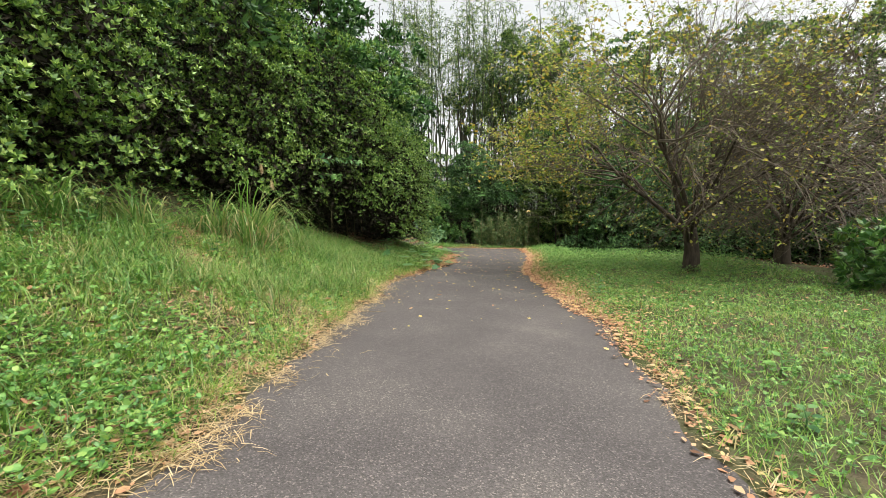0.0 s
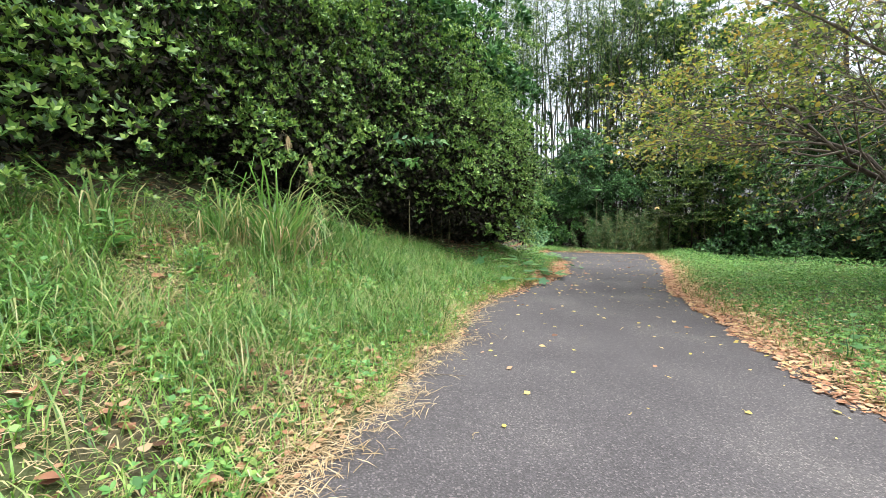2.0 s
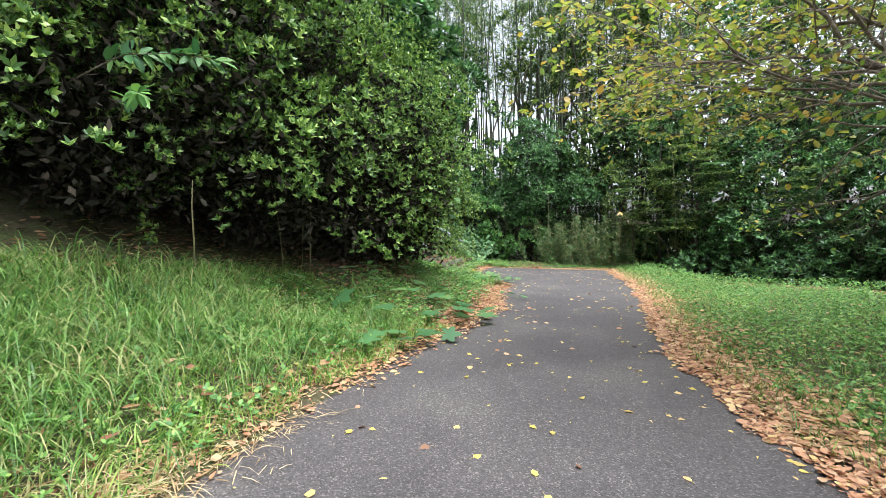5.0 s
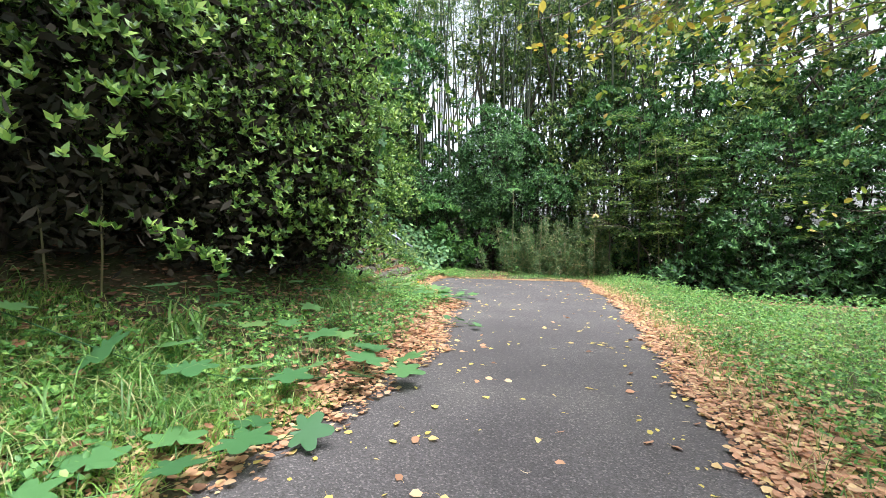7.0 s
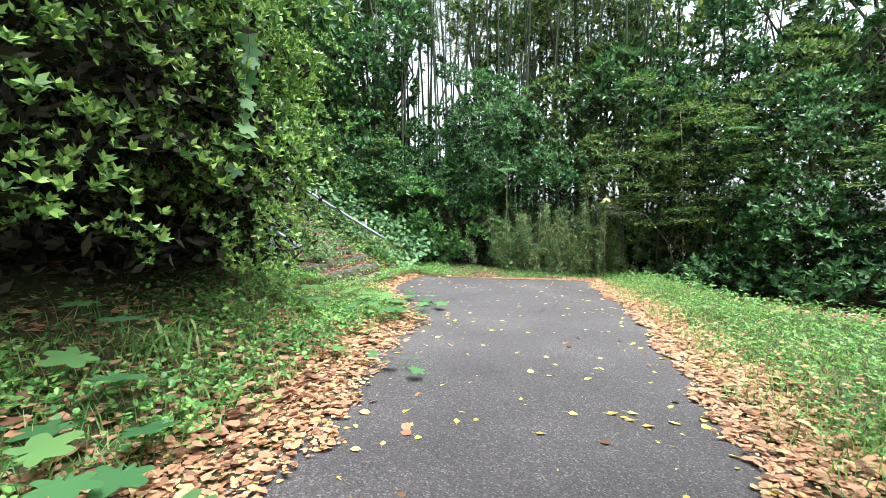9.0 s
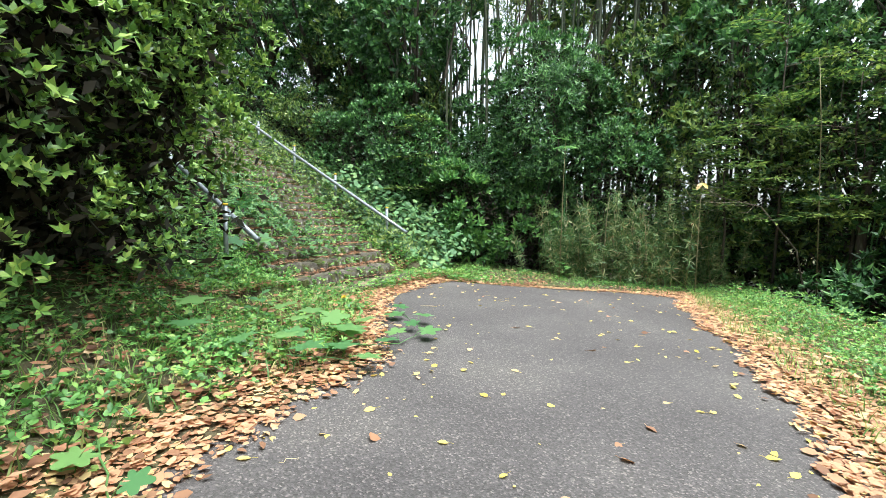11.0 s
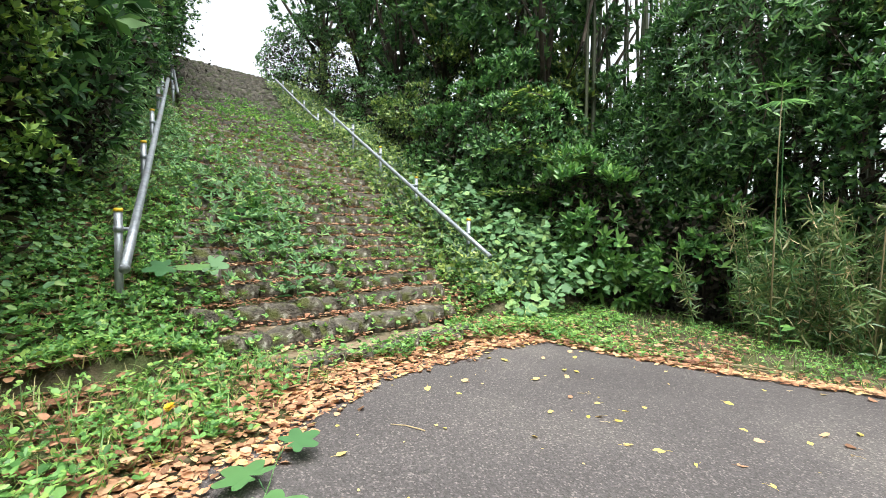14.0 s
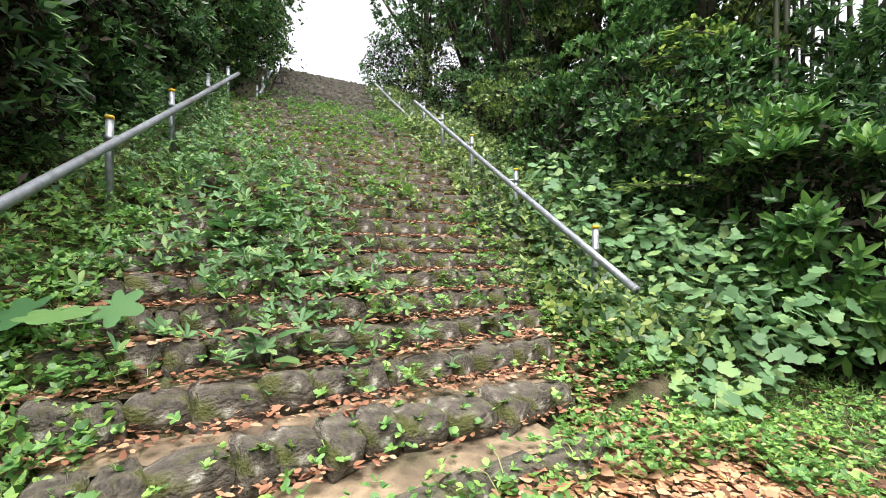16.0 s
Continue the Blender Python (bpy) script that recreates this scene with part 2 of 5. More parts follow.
ARCH = (np.array([(0, -0.5, 0), (0, 0.5, 0), (0.32, -0.5, 0.03), (0.32, 0.5, 0.03), (0.62, -0.45, -0.03), (0.62, 0.45, -0.03), (0.82, -0.32, -0.2), (0.82, 0.32, -0.2), (0.86, -0.16, -0.44), (0.86, 0.16, -0.44), (0.76, 0, -0.66)]), [(0, 2, 3, 1), (2, 4, 5, 3), (4, 6, 7, 5), (6, 8, 9, 7), (8, 10, 9)])
HEX = (np.array([(0, 0, 0), (0.32, -0.42, 0.05), (0.70, -0.5, 0.05), (1, 0, -0.05), (0.70, 0.5, 0.05), (0.32, 0.42, 0.05)]), [(0, 1, 2, 3), (0, 3, 4, 5)])
LANCE = (np.array([(0, 0, 0), (0.3, -0.5, 0.02), (0.3, 0.5, 0.02), (1, 0, -0.16)]), [(0, 1, 3, 2)])
CUPPED = (np.array([(0, 0, 0.0), (0.28, -0.46, 0.05), (0.66, -0.40, 0.09), (1, 0.05, 0.03), (0.74, 0.34, 0.0), (0.25, 0.5, 0.06)]), [(0, 1, 2, 3), (0, 3, 4, 5)])


def lobed_leaf(reach, sinus, per=6):
    """A palmate leaf: rounded lobes parted by bays, a notch at the stalk, a sagging rippled blade."""
    angles = np.radians([-168, -122, -62, 0, 62, 122, 168])
    pts = [(0.0, 0.0, 0.0)]
    for k in range(6):
        for j in range(per):
            u = j / per
            a = angles[k] + (angles[k + 1] - angles[k]) * u
            bay = math.sin(math.pi * u) ** 3.5
            r = (reach[k] + (reach[k + 1] - reach[k]) * u) * (1 - sinus * bay)
            pts.append((0.3 + r * math.cos(a), 1.08 * r * math.sin(a), 0.05 - 0.22 * r * r - 0.05 * bay))
    pts.append((0.3 + reach[6] * math.cos(angles[6]), 1.08 * reach[6] * math.sin(angles[6]), 0.03))
    pts[0] = (0.26, 0.0, 0.0)
    return np.array(pts), [(0, k, k + 1) for k in range(1, len(pts) - 1)]


LOBED = lobed_leaf([0.30, 0.48, 0.58, 0.68, 0.58, 0.48, 0.30], 0.40)
ROUNDED = lobed_leaf([0.34, 0.50, 0.57, 0.64, 0.57, 0.50, 0.34], 0.22, 4)


def leaf_arrays(shape, base, way, normal, length, width):
    """Leaves of one shape: base points, directions, upper sides, lengths and widths."""
    tv, tf = shape
    base, way = np.asarray(base, float), unit(np.asarray(way, float))
    side = unit(np.cross(np.asarray(normal, float), way))
    up = np.cross(way, side)
    n, k = len(base), len(tv)
    length, width = np.broadcast_to(length, n)[:, None, None], np.broadcast_to(width, n)[:, None, None]
    v = base[:, None] + tv[None, :, 0:1] * length * way[:, None] + tv[None, :, 1:2] * width * side[:, None] + tv[None, :, 2:3] * length * up[:, None]
    flat = np.concatenate([np.array(f) for f in tf])
    faces = (np.arange(n)[:, None] * k + flat[None]).ravel()
    return v.reshape(-1, 3), faces, np.tile([len(f) for f in tf], n)


def joined(arrays):
    vs, fs, ss, off = [], [], [], 0
    for v, f, s in arrays:
        vs.append(v), fs.append(np.asarray(f) + off), ss.append(s)
        off += len(v)
    return np.concatenate(vs), np.concatenate(fs), np.concatenate(ss)


def tube_arrays(points, radii, sides=6):
    p = np.asarray(points, float)
    n = len(p)
    t = unit(np.gradient(p, axis=0))
    ref = np.where(np.abs(t[:, 2:3]) > 0.9, [[1.0, 0, 0]], [[0, 0, 1.0]])
    a = unit(np.cross(t, ref))
    b = np.cross(t, a)
    ang = np.arange(sides) / sides * 2 * np.pi
    ring = a[:, None] * np.cos(ang)[None, :, None] + b[:, None] * np.sin(ang)[None, :, None]
    v = (p[:, None] + ring * np.broadcast_to(radii, n)[:, None, None]).reshape(-1, 3)
    i, j = np.meshgrid(np.arange(n - 1), np.arange(sides), indexing="ij")
    k = (j + 1) % sides
    quads = np.stack([i * sides + j, i * sides + k, (i + 1) * sides + k, (i + 1) * sides + j], -1).reshape(-1, 4)
    faces = np.concatenate([quads.ravel(), np.arange(sides)[::-1], (n - 1) * sides + np.arange(sides)])
    return v, faces, np.r_[np.full(len(quads), 4), sides, sides]


def part(name, arrays, mat, parent=None, label="", smooth=False):
    ob = new(name, mesh_of(name, *arrays, mat, smooth))
    if parent is not None:
        ob.parent = parent
    if label:
        ob["label"] = label
    return ob


def thing(name, label, category, at=(0, 0, 0), group="", kind=""):
    ob = new(name)
    ob.empty_display_size = 0.2
    ob.location = at
    return tagged(ob, label, category, group, kind)


def local(arrays, at):
    v, f, s = arrays
    return np.asarray(v) - np.asarray(at, float), f, s


# ---- the lie of the land ----
LEFT_Y = np.array([-40, -4, -0.3, 0.6, 1.6, 3.2, 4.8, 6.6, 8.2, 10, 11.9, 13.6, 15, 16.5, 18.5, 19.2, 19.9, 20.9, 21.9, 23.2, 24.2, 24.45, 24.8, 25.4, 25.8, 25.95])
LEFT_X = np.array([3.0, 0.1, -0.18, -0.35, -0.57, -0.88, -1.2, -1.45, -1.95, -2.0, -1.9, -1.85, -1.85, -2.3, -2.5, -2.9, -3.5, -4.1, -4.55, -4.7, -4.65, -3.6, -2.6, -1.5, -0.5, 0.0])
RIGHT_Y = np.array([-40, -4, -1, 0.7, 1.3, 2.4, 3.4, 5.2, 6.2, 7.0, 8.0, 9.5, 11.0, 12.6, 14.2, 17.5, 19.5, 21.5, 23.2, 24.6, 25.3, 25.95])
RIGHT_X = np.array([6.9, 3.9, 3.65, 3.55, 3.3, 3.45, 3.2, 3.15, 2.85, 2.6, 2.42, 2.12, 1.75, 1.42, 1.3, 1.2, 1.1, 0.9, 0.5, 0.35, 0.35, 0.05])


def wobble(y, seed):
    return 0.05 * np.sin(3.1 * y + seed) + 0.035 * np.sin(7.7 * y + 2 * seed) + 0.025 * np.sin(17 * y + 3 * seed)


def left_edge(y):
    return np.interp(y, LEFT_Y, LEFT_X) + wobble(y, 1.0)


def right_edge(y):
    return np.interp(y, RIGHT_Y, RIGHT_X) + wobble(y, 4.0)


def road_plane(x, y):
    return -0.0304 * x - 0.02985 * (np.clip(y, -40, 60) - 10)


def step(a, b, x):
    t = np.clip((x - a) / (b - a), 0, 1)
    return t * t * (3 - 2 * t)


RUN, RISE, FIRST_S, FIRST_Z = 0.36, 0.183, 5.35, -0.06
STEPS_LOW, LAND_S, LAND_Z, STEPS_HIGH = 25, 16.1, 4.45, 26


def along(x, y):
    """How far up the stairs a place lies; lines of equal value run along the steps."""
    return -(x + 0.1 * (y - 22.5))


def stair_line(s):
    low = FIRST_Z + (s - FIRST_S) / RUN * RISE
    top = FIRST_Z + (STEPS_LOW - 1) * RISE
    high = LAND_Z + 0.15 + (s - LAND_S) / RUN * RISE
    z = np.where(s < FIRST_S + (STEPS_LOW - 1) * RUN, low, np.where(s < LAND_S, top, high))
    return np.minimum(z, LAND_Z + STEPS_HIGH * RISE)


def stair_sides(s):
    """y of the two ends of a step."""
    return np.interp(s, [5.0, 6.2, 7.3, 9.5, 12.0, 25.0], [20.75, 20.35, 20.45, 20.95, 21.55, 23.9]), np.interp(s, [5.0, 5.5, 6.3, 8.4, 11.7, 14.4, 25.0], [23.3, 23.6, 24.1, 24.85, 25.4, 26.0, 28.0])


def past_lawn(x, y):
    """Metres beyond the line where the lawn gives way to the shaded floor of the wood; negative on the lawn."""
    return (y - np.interp(x, [1.2, 2.0, 3.2, 5.1, 7.0, 9.0, 11.0, 13.0], [26.5, 24.6, 21.0, 20.2, 19.2, 17.0, 12.0, 4.0])) * 0.8


def land(x, y):
    x, y = np.asarray(x, float), np.asarray(y, float)
    g = road_plane(x, y)
    le, re = np.interp(np.clip(y, -40, 24.2), LEFT_Y, LEFT_X), np.interp(y, RIGHT_Y, RIGHT_X)
    d = np.maximum(le - x, 0)
    near = 0.40 * np.minimum(d, 3.4) + 0.48 * np.maximum(d - 3.4, 0)
    mid = 0.16 * np.minimum(d, 1.6) + 0.36 * np.clip(d - 1.6, 0, 2.5) + 0.5 * np.maximum(d - 4.1, 0)
    bank = near + (mid - near) * step(8.0, 12.0, y)
    bank = np.minimum(bank, 9)
    s = along(x, y)
    hill = np.maximum(stair_line(s) - 0.22 - g, 0.0) * (s > FIRST_S - 0.9)
    lo, hi = stair_sides(np.maximum(s, FIRST_S))
    side = np.maximum(step(0.0, 0.8, lo - y), step(0.0, 0.8, y - hi))
    hill = hill + 0.20 * side * (s > FIRST_S)
    h = bank + (hill - bank) * step(16.5, 19.5, y)
    h = h + 0.06 * np.maximum(x - re, 0) * step(40, 10, x)
    h = h - 0.45 * step(0.0, 3.0, past_lawn(x, y)) * step(1.0, 3.0, x) * step(40, 14, x)
    inside = (x > le) & (x < re) & (y < 25.95)
    edge = np.minimum(np.minimum(x - le, re - x), (25.9 - y) * 0.5)
    h = np.where(inside, -0.05 * step(0.0, 0.3, edge) + 0.0, h + 0.03)
    bumps = 0.05 * np.sin(1.7 * x + 0.6 * y) * np.sin(1.3 * y - 0.8 * x) + 0.03 * np.sin(4.1 * x + 1.0) * np.sin(3.7 * y)
    out = np.where(inside, 0, step(0.0, 1.0, np.maximum(le - x, 0) + np.maximum(x - re, 0) + np.maximum(y - 26, 0)))
    return g + h + bumps * out * 0.8


def land_normal(x, y):
    e = 0.15
    dx, dy = (land(x + e, y) - land(x - e, y)) / (2 * e), (land(x, y + e) - land(x, y - e)) / (2 * e)
    return unit(np.stack([-dx, -dy, np.ones_like(dx)], -1))


def off_road(x, y):
    """Metres outside the asphalt; negative on it."""
    d = np.maximum(left_edge(y) - x, x - right_edge(y))
    return np.maximum(d, (y - 25.85))


def grid_arrays(xs, ys, zf):
    X, Y = np.meshgrid(xs, ys, indexing="ij")
    v = np.stack([X, Y, zf(X, Y)], -1).reshape(-1, 3)
    nx, ny = len(xs), len(ys)
    i, j = np.meshgrid(np.arange(nx - 1), np.arange(ny - 1), indexing="ij")
    q = np.stack([i * ny + j, (i + 1) * ny + j, (i + 1) * ny + j + 1, i * ny + j + 1], -1).reshape(-1, 4)
    return v, q.ravel(), np.full(len(q), 4)


gx = np.r_[-900, -300, -120, np.arange(-60, -14, 2.0), np.arange(-14, 10, 0.2), np.arange(10, 40, 2.0), 60, 120, 300, 900]
gy = np.r_[-900, -300, -120, np.arange(-60, -8, 2.0), np.arange(-8, 30, 0.2), np.arange(30, 60, 2.0), 120, 300, 900]
ground = part("ground", grid_arrays(gx, gy, land), SOIL, smooth=True)
tagged(ground, "brown soil ground rising to a grassy bank beside the path", "ground", kind="structure")

# Road: a strip with a worn edge and some thickness.
ry = np.r_[np.arange(-40, -6, 1.0), np.arange(-6, 25.96, 0.1)]
fr = np.r_[0.0, 0.004, np.linspace(0.03, 0.97, 16), 0.996, 1.0]
rl, rr = left_edge(ry), np.maximum(right_edge(ry), left_edge(ry) + 0.05)
RX = rl[:, None] + (rr - rl)[:, None] * fr[None]
RY = np.repeat(ry[:, None], len(fr), 1)
drop = np.zeros(len(fr))
drop[0] = drop[-1] = 0.06
crown = 0.012 * np.sin(np.pi * fr)
RZ = road_plane(RX, RY) + 0.004 - drop[None] + crown[None] + 0.006 * np.sin(2.3 * RX + 1.1 * RY)
n_r, n_c = RX.shape
i, j = np.meshgrid(np.arange(n_r - 1), np.arange(n_c - 1), indexing="ij")
rq = np.stack([i * n_c + j, i * n_c + j + 1, (i + 1) * n_c + j + 1, (i + 1) * n_c + j], -1).reshape(-1, 4)
road = part("road", (np.stack([RX, RY, RZ], -1).reshape(-1, 3), rq.ravel(), np.full(len(rq), 4)), ASPHALT, smooth=True)
tagged(road, "worn grey asphalt path with rough broken edges", "path", kind="structure")


# ---- stone stairs ----
def stone_mesh(seed):
    r = random.Random(seed)
    bm = bmesh.new()
    bmesh.ops.create_icosphere(bm, subdivisions=2, radius=0.5)
    for v in bm.verts:
        c = v.co.copy()
        for a in range(3):
            c[a] = math.copysign(abs(2 * c[a]) ** 0.5 / 2, c[a])
        n = noise.noise(c * 2.2 + Vector((seed * 7.1, 0, 0)))
        v.co = c * (1 + 0.32 * n + 0.10 * noise.noise(c * 6.0 + Vector((0, seed * 3.3, 0)))) + Vector((r.uniform(-0.02, 0.02), r.uniform(-0.02, 0.02), r.uniform(-0.02, 0.02)))
    for f in bm.faces:
        f.smooth = True
    me = bpy.data.meshes.new("stone")
    bm.to_mesh(me)
    bm.free()
    me.materials.append(STONE)
    return me


stairs = thing("stone_stairs", "long overgrown stairway of mossy rounded stones and earth treads", "stairs", (-5.4, 22.5, 0), kind="structure")
stones = [stone_mesh(k) for k in range(9)]
sr = random.Random(3)
rest = []
count = 0
tread_arrays, upper_treads = [], []
for k in range(STEPS_LOW + STEPS_HIGH):
    low = k < STEPS_LOW
    s = FIRST_S + k * RUN if low else LAND_S + (k - STEPS_LOW) * RUN
    s -= (0.42, 0.2, 0.06)[k] if k < 3 else 0
    z = FIRST_Z + k * RISE if low else LAND_Z + (k - STEPS_LOW + 1) * RISE
    y0, y1 = stair_sides(s)
    # tread of beaten earth
    depth = RUN + (0.3 if k < 3 else 0.06) if k != STEPS_LOW - 1 else LAND_S - s + 0.05
    ys = np.linspace(y0, y1, 14)
    us = np.linspace(0.15, depth, 5)
    Yt, Ut = np.meshgrid(ys, us, indexing="ij")
    Xt = -(s + Ut) - 0.1 * (Yt - 22.5)
    Zt = z - 0.055 + 0.02 * np.sin(5 * Yt + k) * np.sin(9 * Ut + 2 * k) + 0.02 * Ut
    ii, jj = np.meshgrid(np.arange(13), np.arange(4), indexing="ij")
    q = np.stack([ii * 5 + jj, ii * 5 + jj + 1, (ii + 1) * 5 + jj + 1, (ii + 1) * 5 + jj], -1).reshape(-1, 4)[:, ::-1]
    (tread_arrays if k < 9 else upper_treads).append((np.stack([Xt, Yt, Zt], -1).reshape(-1, 3) - np.array(stairs.location), q.ravel(), np.full(len(q), 4)))
    y = y0
    while y < y1:
        w = sr.choice((sr.uniform(0.15, 0.26), sr.uniform(0.24, 0.42)))
        h, dep = sr.uniform(0.22, 0.32), sr.uniform(0.24, 0.38)
        yc = y + w / 2
        m = pose(-(s + 0.09 + sr.uniform(-0.03, 0.03)) - 0.1 * (yc - 22.5), yc, z - h / 2 + sr.uniform(-0.025, 0.025), sr.uniform(-7, 7), sr.uniform(-8, 8), 6 + sr.uniform(-8, 8)) @ Matrix.Diagonal((dep, w * 1.13, h, 1))
        m = Matrix.Translation(-stairs.location) @ m
        if count < 300:
            ob = new("stone", stones[sr.randrange(9)])
            ob.parent = stairs
            ob.matrix_local = m
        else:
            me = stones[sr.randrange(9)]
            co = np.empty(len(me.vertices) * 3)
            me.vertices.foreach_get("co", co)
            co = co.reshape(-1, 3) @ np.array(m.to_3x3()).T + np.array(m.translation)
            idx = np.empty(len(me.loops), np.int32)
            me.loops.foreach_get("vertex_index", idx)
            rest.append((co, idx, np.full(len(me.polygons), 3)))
        count += 1
        y += w
part("earth_tread", joined(tread_arrays), TREAD, stairs, "trodden earth treads with dry leaves", smooth=True)
# Treads from the tenth step up carry their shade as colour.
part("shaded_mossy_tread", joined(upper_treads), SHADED_EARTH, stairs, "mossy treads of the upper steps, darkened in colour for shade", smooth=True)
# Remaining upper stones use the stone tone darkened to stand in for shade.
tagged(part("upper_stones", joined(rest), SHADED_STONE, stairs, "upper courses of mossy stones, darkened in colour for tree shade", smooth=True), kind="stuff")


# ---- handrails ----
def handrail(label, tops, low_end, high_end, post_height, yellow=True):
    """A galvanised pipe bracketed to posts with capped tops. tops: the post tops."""
    foot = (tops[0][0], tops[0][1], tops[0][2] - post_height)
    rail = thing("handrail", label, "handrail", foot, group="stair handrails")
    p = np.linspace(low_end, high_end, 12)
    p[:, 2] -= 0.02 * np.sin(np.linspace(0, np.pi, 12))
    outer = tube_arrays(p, 0.041, 16)
    part("rail", local(outer, foot), ZINC, rail, smooth=True)
    # open lower mouth of the pipe
    w = unit(np.array(low_end) - np.array(high_end))
    mouth = np.array([low_end - w * 0.004, low_end + w * 0.012, low_end + w * 0.012, low_end - w * 0.06])
    part("pipe_mouth", local(tube_arrays(mouth, [0.042, 0.042, 0.034, 0.032], 16), foot), ZINC, rail, smooth=True)
    for n, t in enumerate(tops):
        t = np.array(t, float)
        post = part("post", local(tube_arrays([t - (0, 0, post_height + 0.35), t - (0, 0, 0.5), t - (0, 0, 0.03)], 0.036, 14), foot), ZINC, rail, smooth=True)
        capm = CAP if yellow and n < 3 else ZINC
        part("cap", local(tube_arrays([t - (0, 0, 0.035), t - (0, 0, 0.012), t - (0, 0, 0.003), t], [0.041, 0.041, 0.034, 0.015], 14), foot), capm, post, "yellow plastic cap" if capm is CAP else "dull grey cap", smooth=True)
        # bracket: a collar round the post and a stub towards the rail
        a, b = np.array(low_end), np.array(high_end)
        u = np.clip((t - a)[:2] @ (b - a)[:2] / ((b - a)[:2] @ (b - a)[:2]), 0, 1)
        q = a + u * (b - a)
        c = np.array([t[0], t[1], q[2]])
        part("bracket", local(joined([tube_arrays([c - (0, 0, 0.03), c + (0, 0, 0.03)], 0.043, 12), tube_arrays([c, q], 0.018, 8)]), foot), ZINC, rail, smooth=True)
    return rail


def rail_offset(top, d, down=0.16, side=0.0):
    return np.array(top) + np.array((0, side, -down))


R_TOPS = [(-6.69, 24.99, 1.36), (-8.70, 25.36, 2.30), (-10.54, 25.64, 3.23), (-12.41, 25.93, 4.15), (-14.09, 26.21, 4.93)]
L_TOPS = [(-6.18, 19.89, 1.31), (-8.29, 20.38, 2.32), (-10.11, 20.75, 3.17), (-12.05, 21.15, 4.08), (-13.75, 21.5, 4.85)]
handrail("galvanised pipe handrail on yellow-capped posts beside the stairs", R_TOPS, np.array((-5.98, 24.80, 0.73)), np.array((-14.35, 26.05, 4.96)), 0.95)
handrail("galvanised pipe handrail on yellow-capped posts among weeds", L_TOPS, np.array((-5.45, 19.86, 0.78)), np.array((-14.3, 21.72, 4.92)), 0.95)
handrail("galvanised pipe handrail beside the upper flight of stairs", [(-17.1, 27.1, 5.55), (-18.9, 27.35, 6.45), (-20.7, 27.6, 7.35), (-22.4, 27.85, 8.2)], np.array((-16.75, 26.95, 5.17)), np.array((-23.2, 27.8, 8.45)), 0.9, False)
handrail("galvanised pipe handrail by the upper flight under trees", [(-16.9, 22.3, 5.55), (-18.7, 22.6, 6.45), (-20.5, 22.9, 7.35)], np.array((-16.5, 22.35, 5.2)), np.array((-21.4, 23.1, 7.6)), 0.9, False)


# ---- plants ----

DROOPLEAF = (np.array([(0, 0, 0), (0.3, -0.5, 0.08), (0.3, 0.5, 0.08), (0.65, -0.38, 0.0), (0.65, 0.38, 0.0), (0.95, 0, -0.22)]), [(0, 1, 3, 4, 2), (3, 5, 4)])
def scatter(n, x0, x1, y0, y1, keep):
    x, y = rng.uniform(x0, x1, n), rng.uniform(y0, y1, n)
    k = keep(x, y) > rng.random(n)
    return x[k], y[k]


def on_land(x, y, lift=0.0):
    return np.stack([x, y, land(x, y) + lift], -1)


def patchy(x, y, f, seed):
    return 0.5 + 0.5 * np.sin(f * x + seed) * np.cos(f * 1.3 * y + 2 * seed) * np.cos(f * 0.7 * (x + y))


def heading(n, up_lo, up_hi):
    a, u = rng.uniform(0, 2 * np.pi, n), rng.uniform(up_lo, up_hi, n)
    return np.stack([np.cos(a) * np.cos(u), np.sin(a) * np.cos(u), np.sin(u)], -1)


UP = np.array([0, 0, 1.0])


def blades(x, y, length, width, shape=BLADE, up=(0.6, 1.4)):
    n = len(x)
    way = heading(n, *up)
    nor = unit(UP + 0.0 * way - way * way[:, 2:3] + 1e-3)
    L = rng.uniform(length[0], length[1], n)
    return leaf_arrays(shape, on_land(x, y, -0.01), way, nor, L, rng.uniform(width[0], width[1], n))


def tufts(x, y, per, length, width, shape=DROOP, spread=0.05, up=(0.5, 1.4)):
    x, y = np.repeat(x, per), np.repeat(y, per)
    return blades(x + rng.normal(0, spread, len(x)), y + rng.normal(0, spread, len(y)), length, width, shape, up)


def rosettes(P, out, per, length, width, shape=DIAMOND, open_angle=0.75):
    """Whorls of leaves at P, facing out."""
    n = len(P)
    out = unit(out)
    a = unit(np.cross(out, unit(rng.normal(size=(n, 3)))))
    b = np.cross(out, a)
    arrays = []
    turn = rng.uniform(0, 2 * np.pi, n)
    for k in range(per):
        t = turn + k * 2 * np.pi / per + rng.normal(0, 0.2, n)
        o = open_angle + rng.normal(0, 0.25, n)
        way = (a * np.cos(t)[:, None] + b * np.sin(t)[:, None]) * np.sin(o)[:, None] * 1.0 + out * np.cos(o)[:, None]
        arrays.append(leaf_arrays(shape, P, way, out, rng.uniform(length[0], length[1], n), rng.uniform(width[0], width[1], n)))
    return joined(arrays)


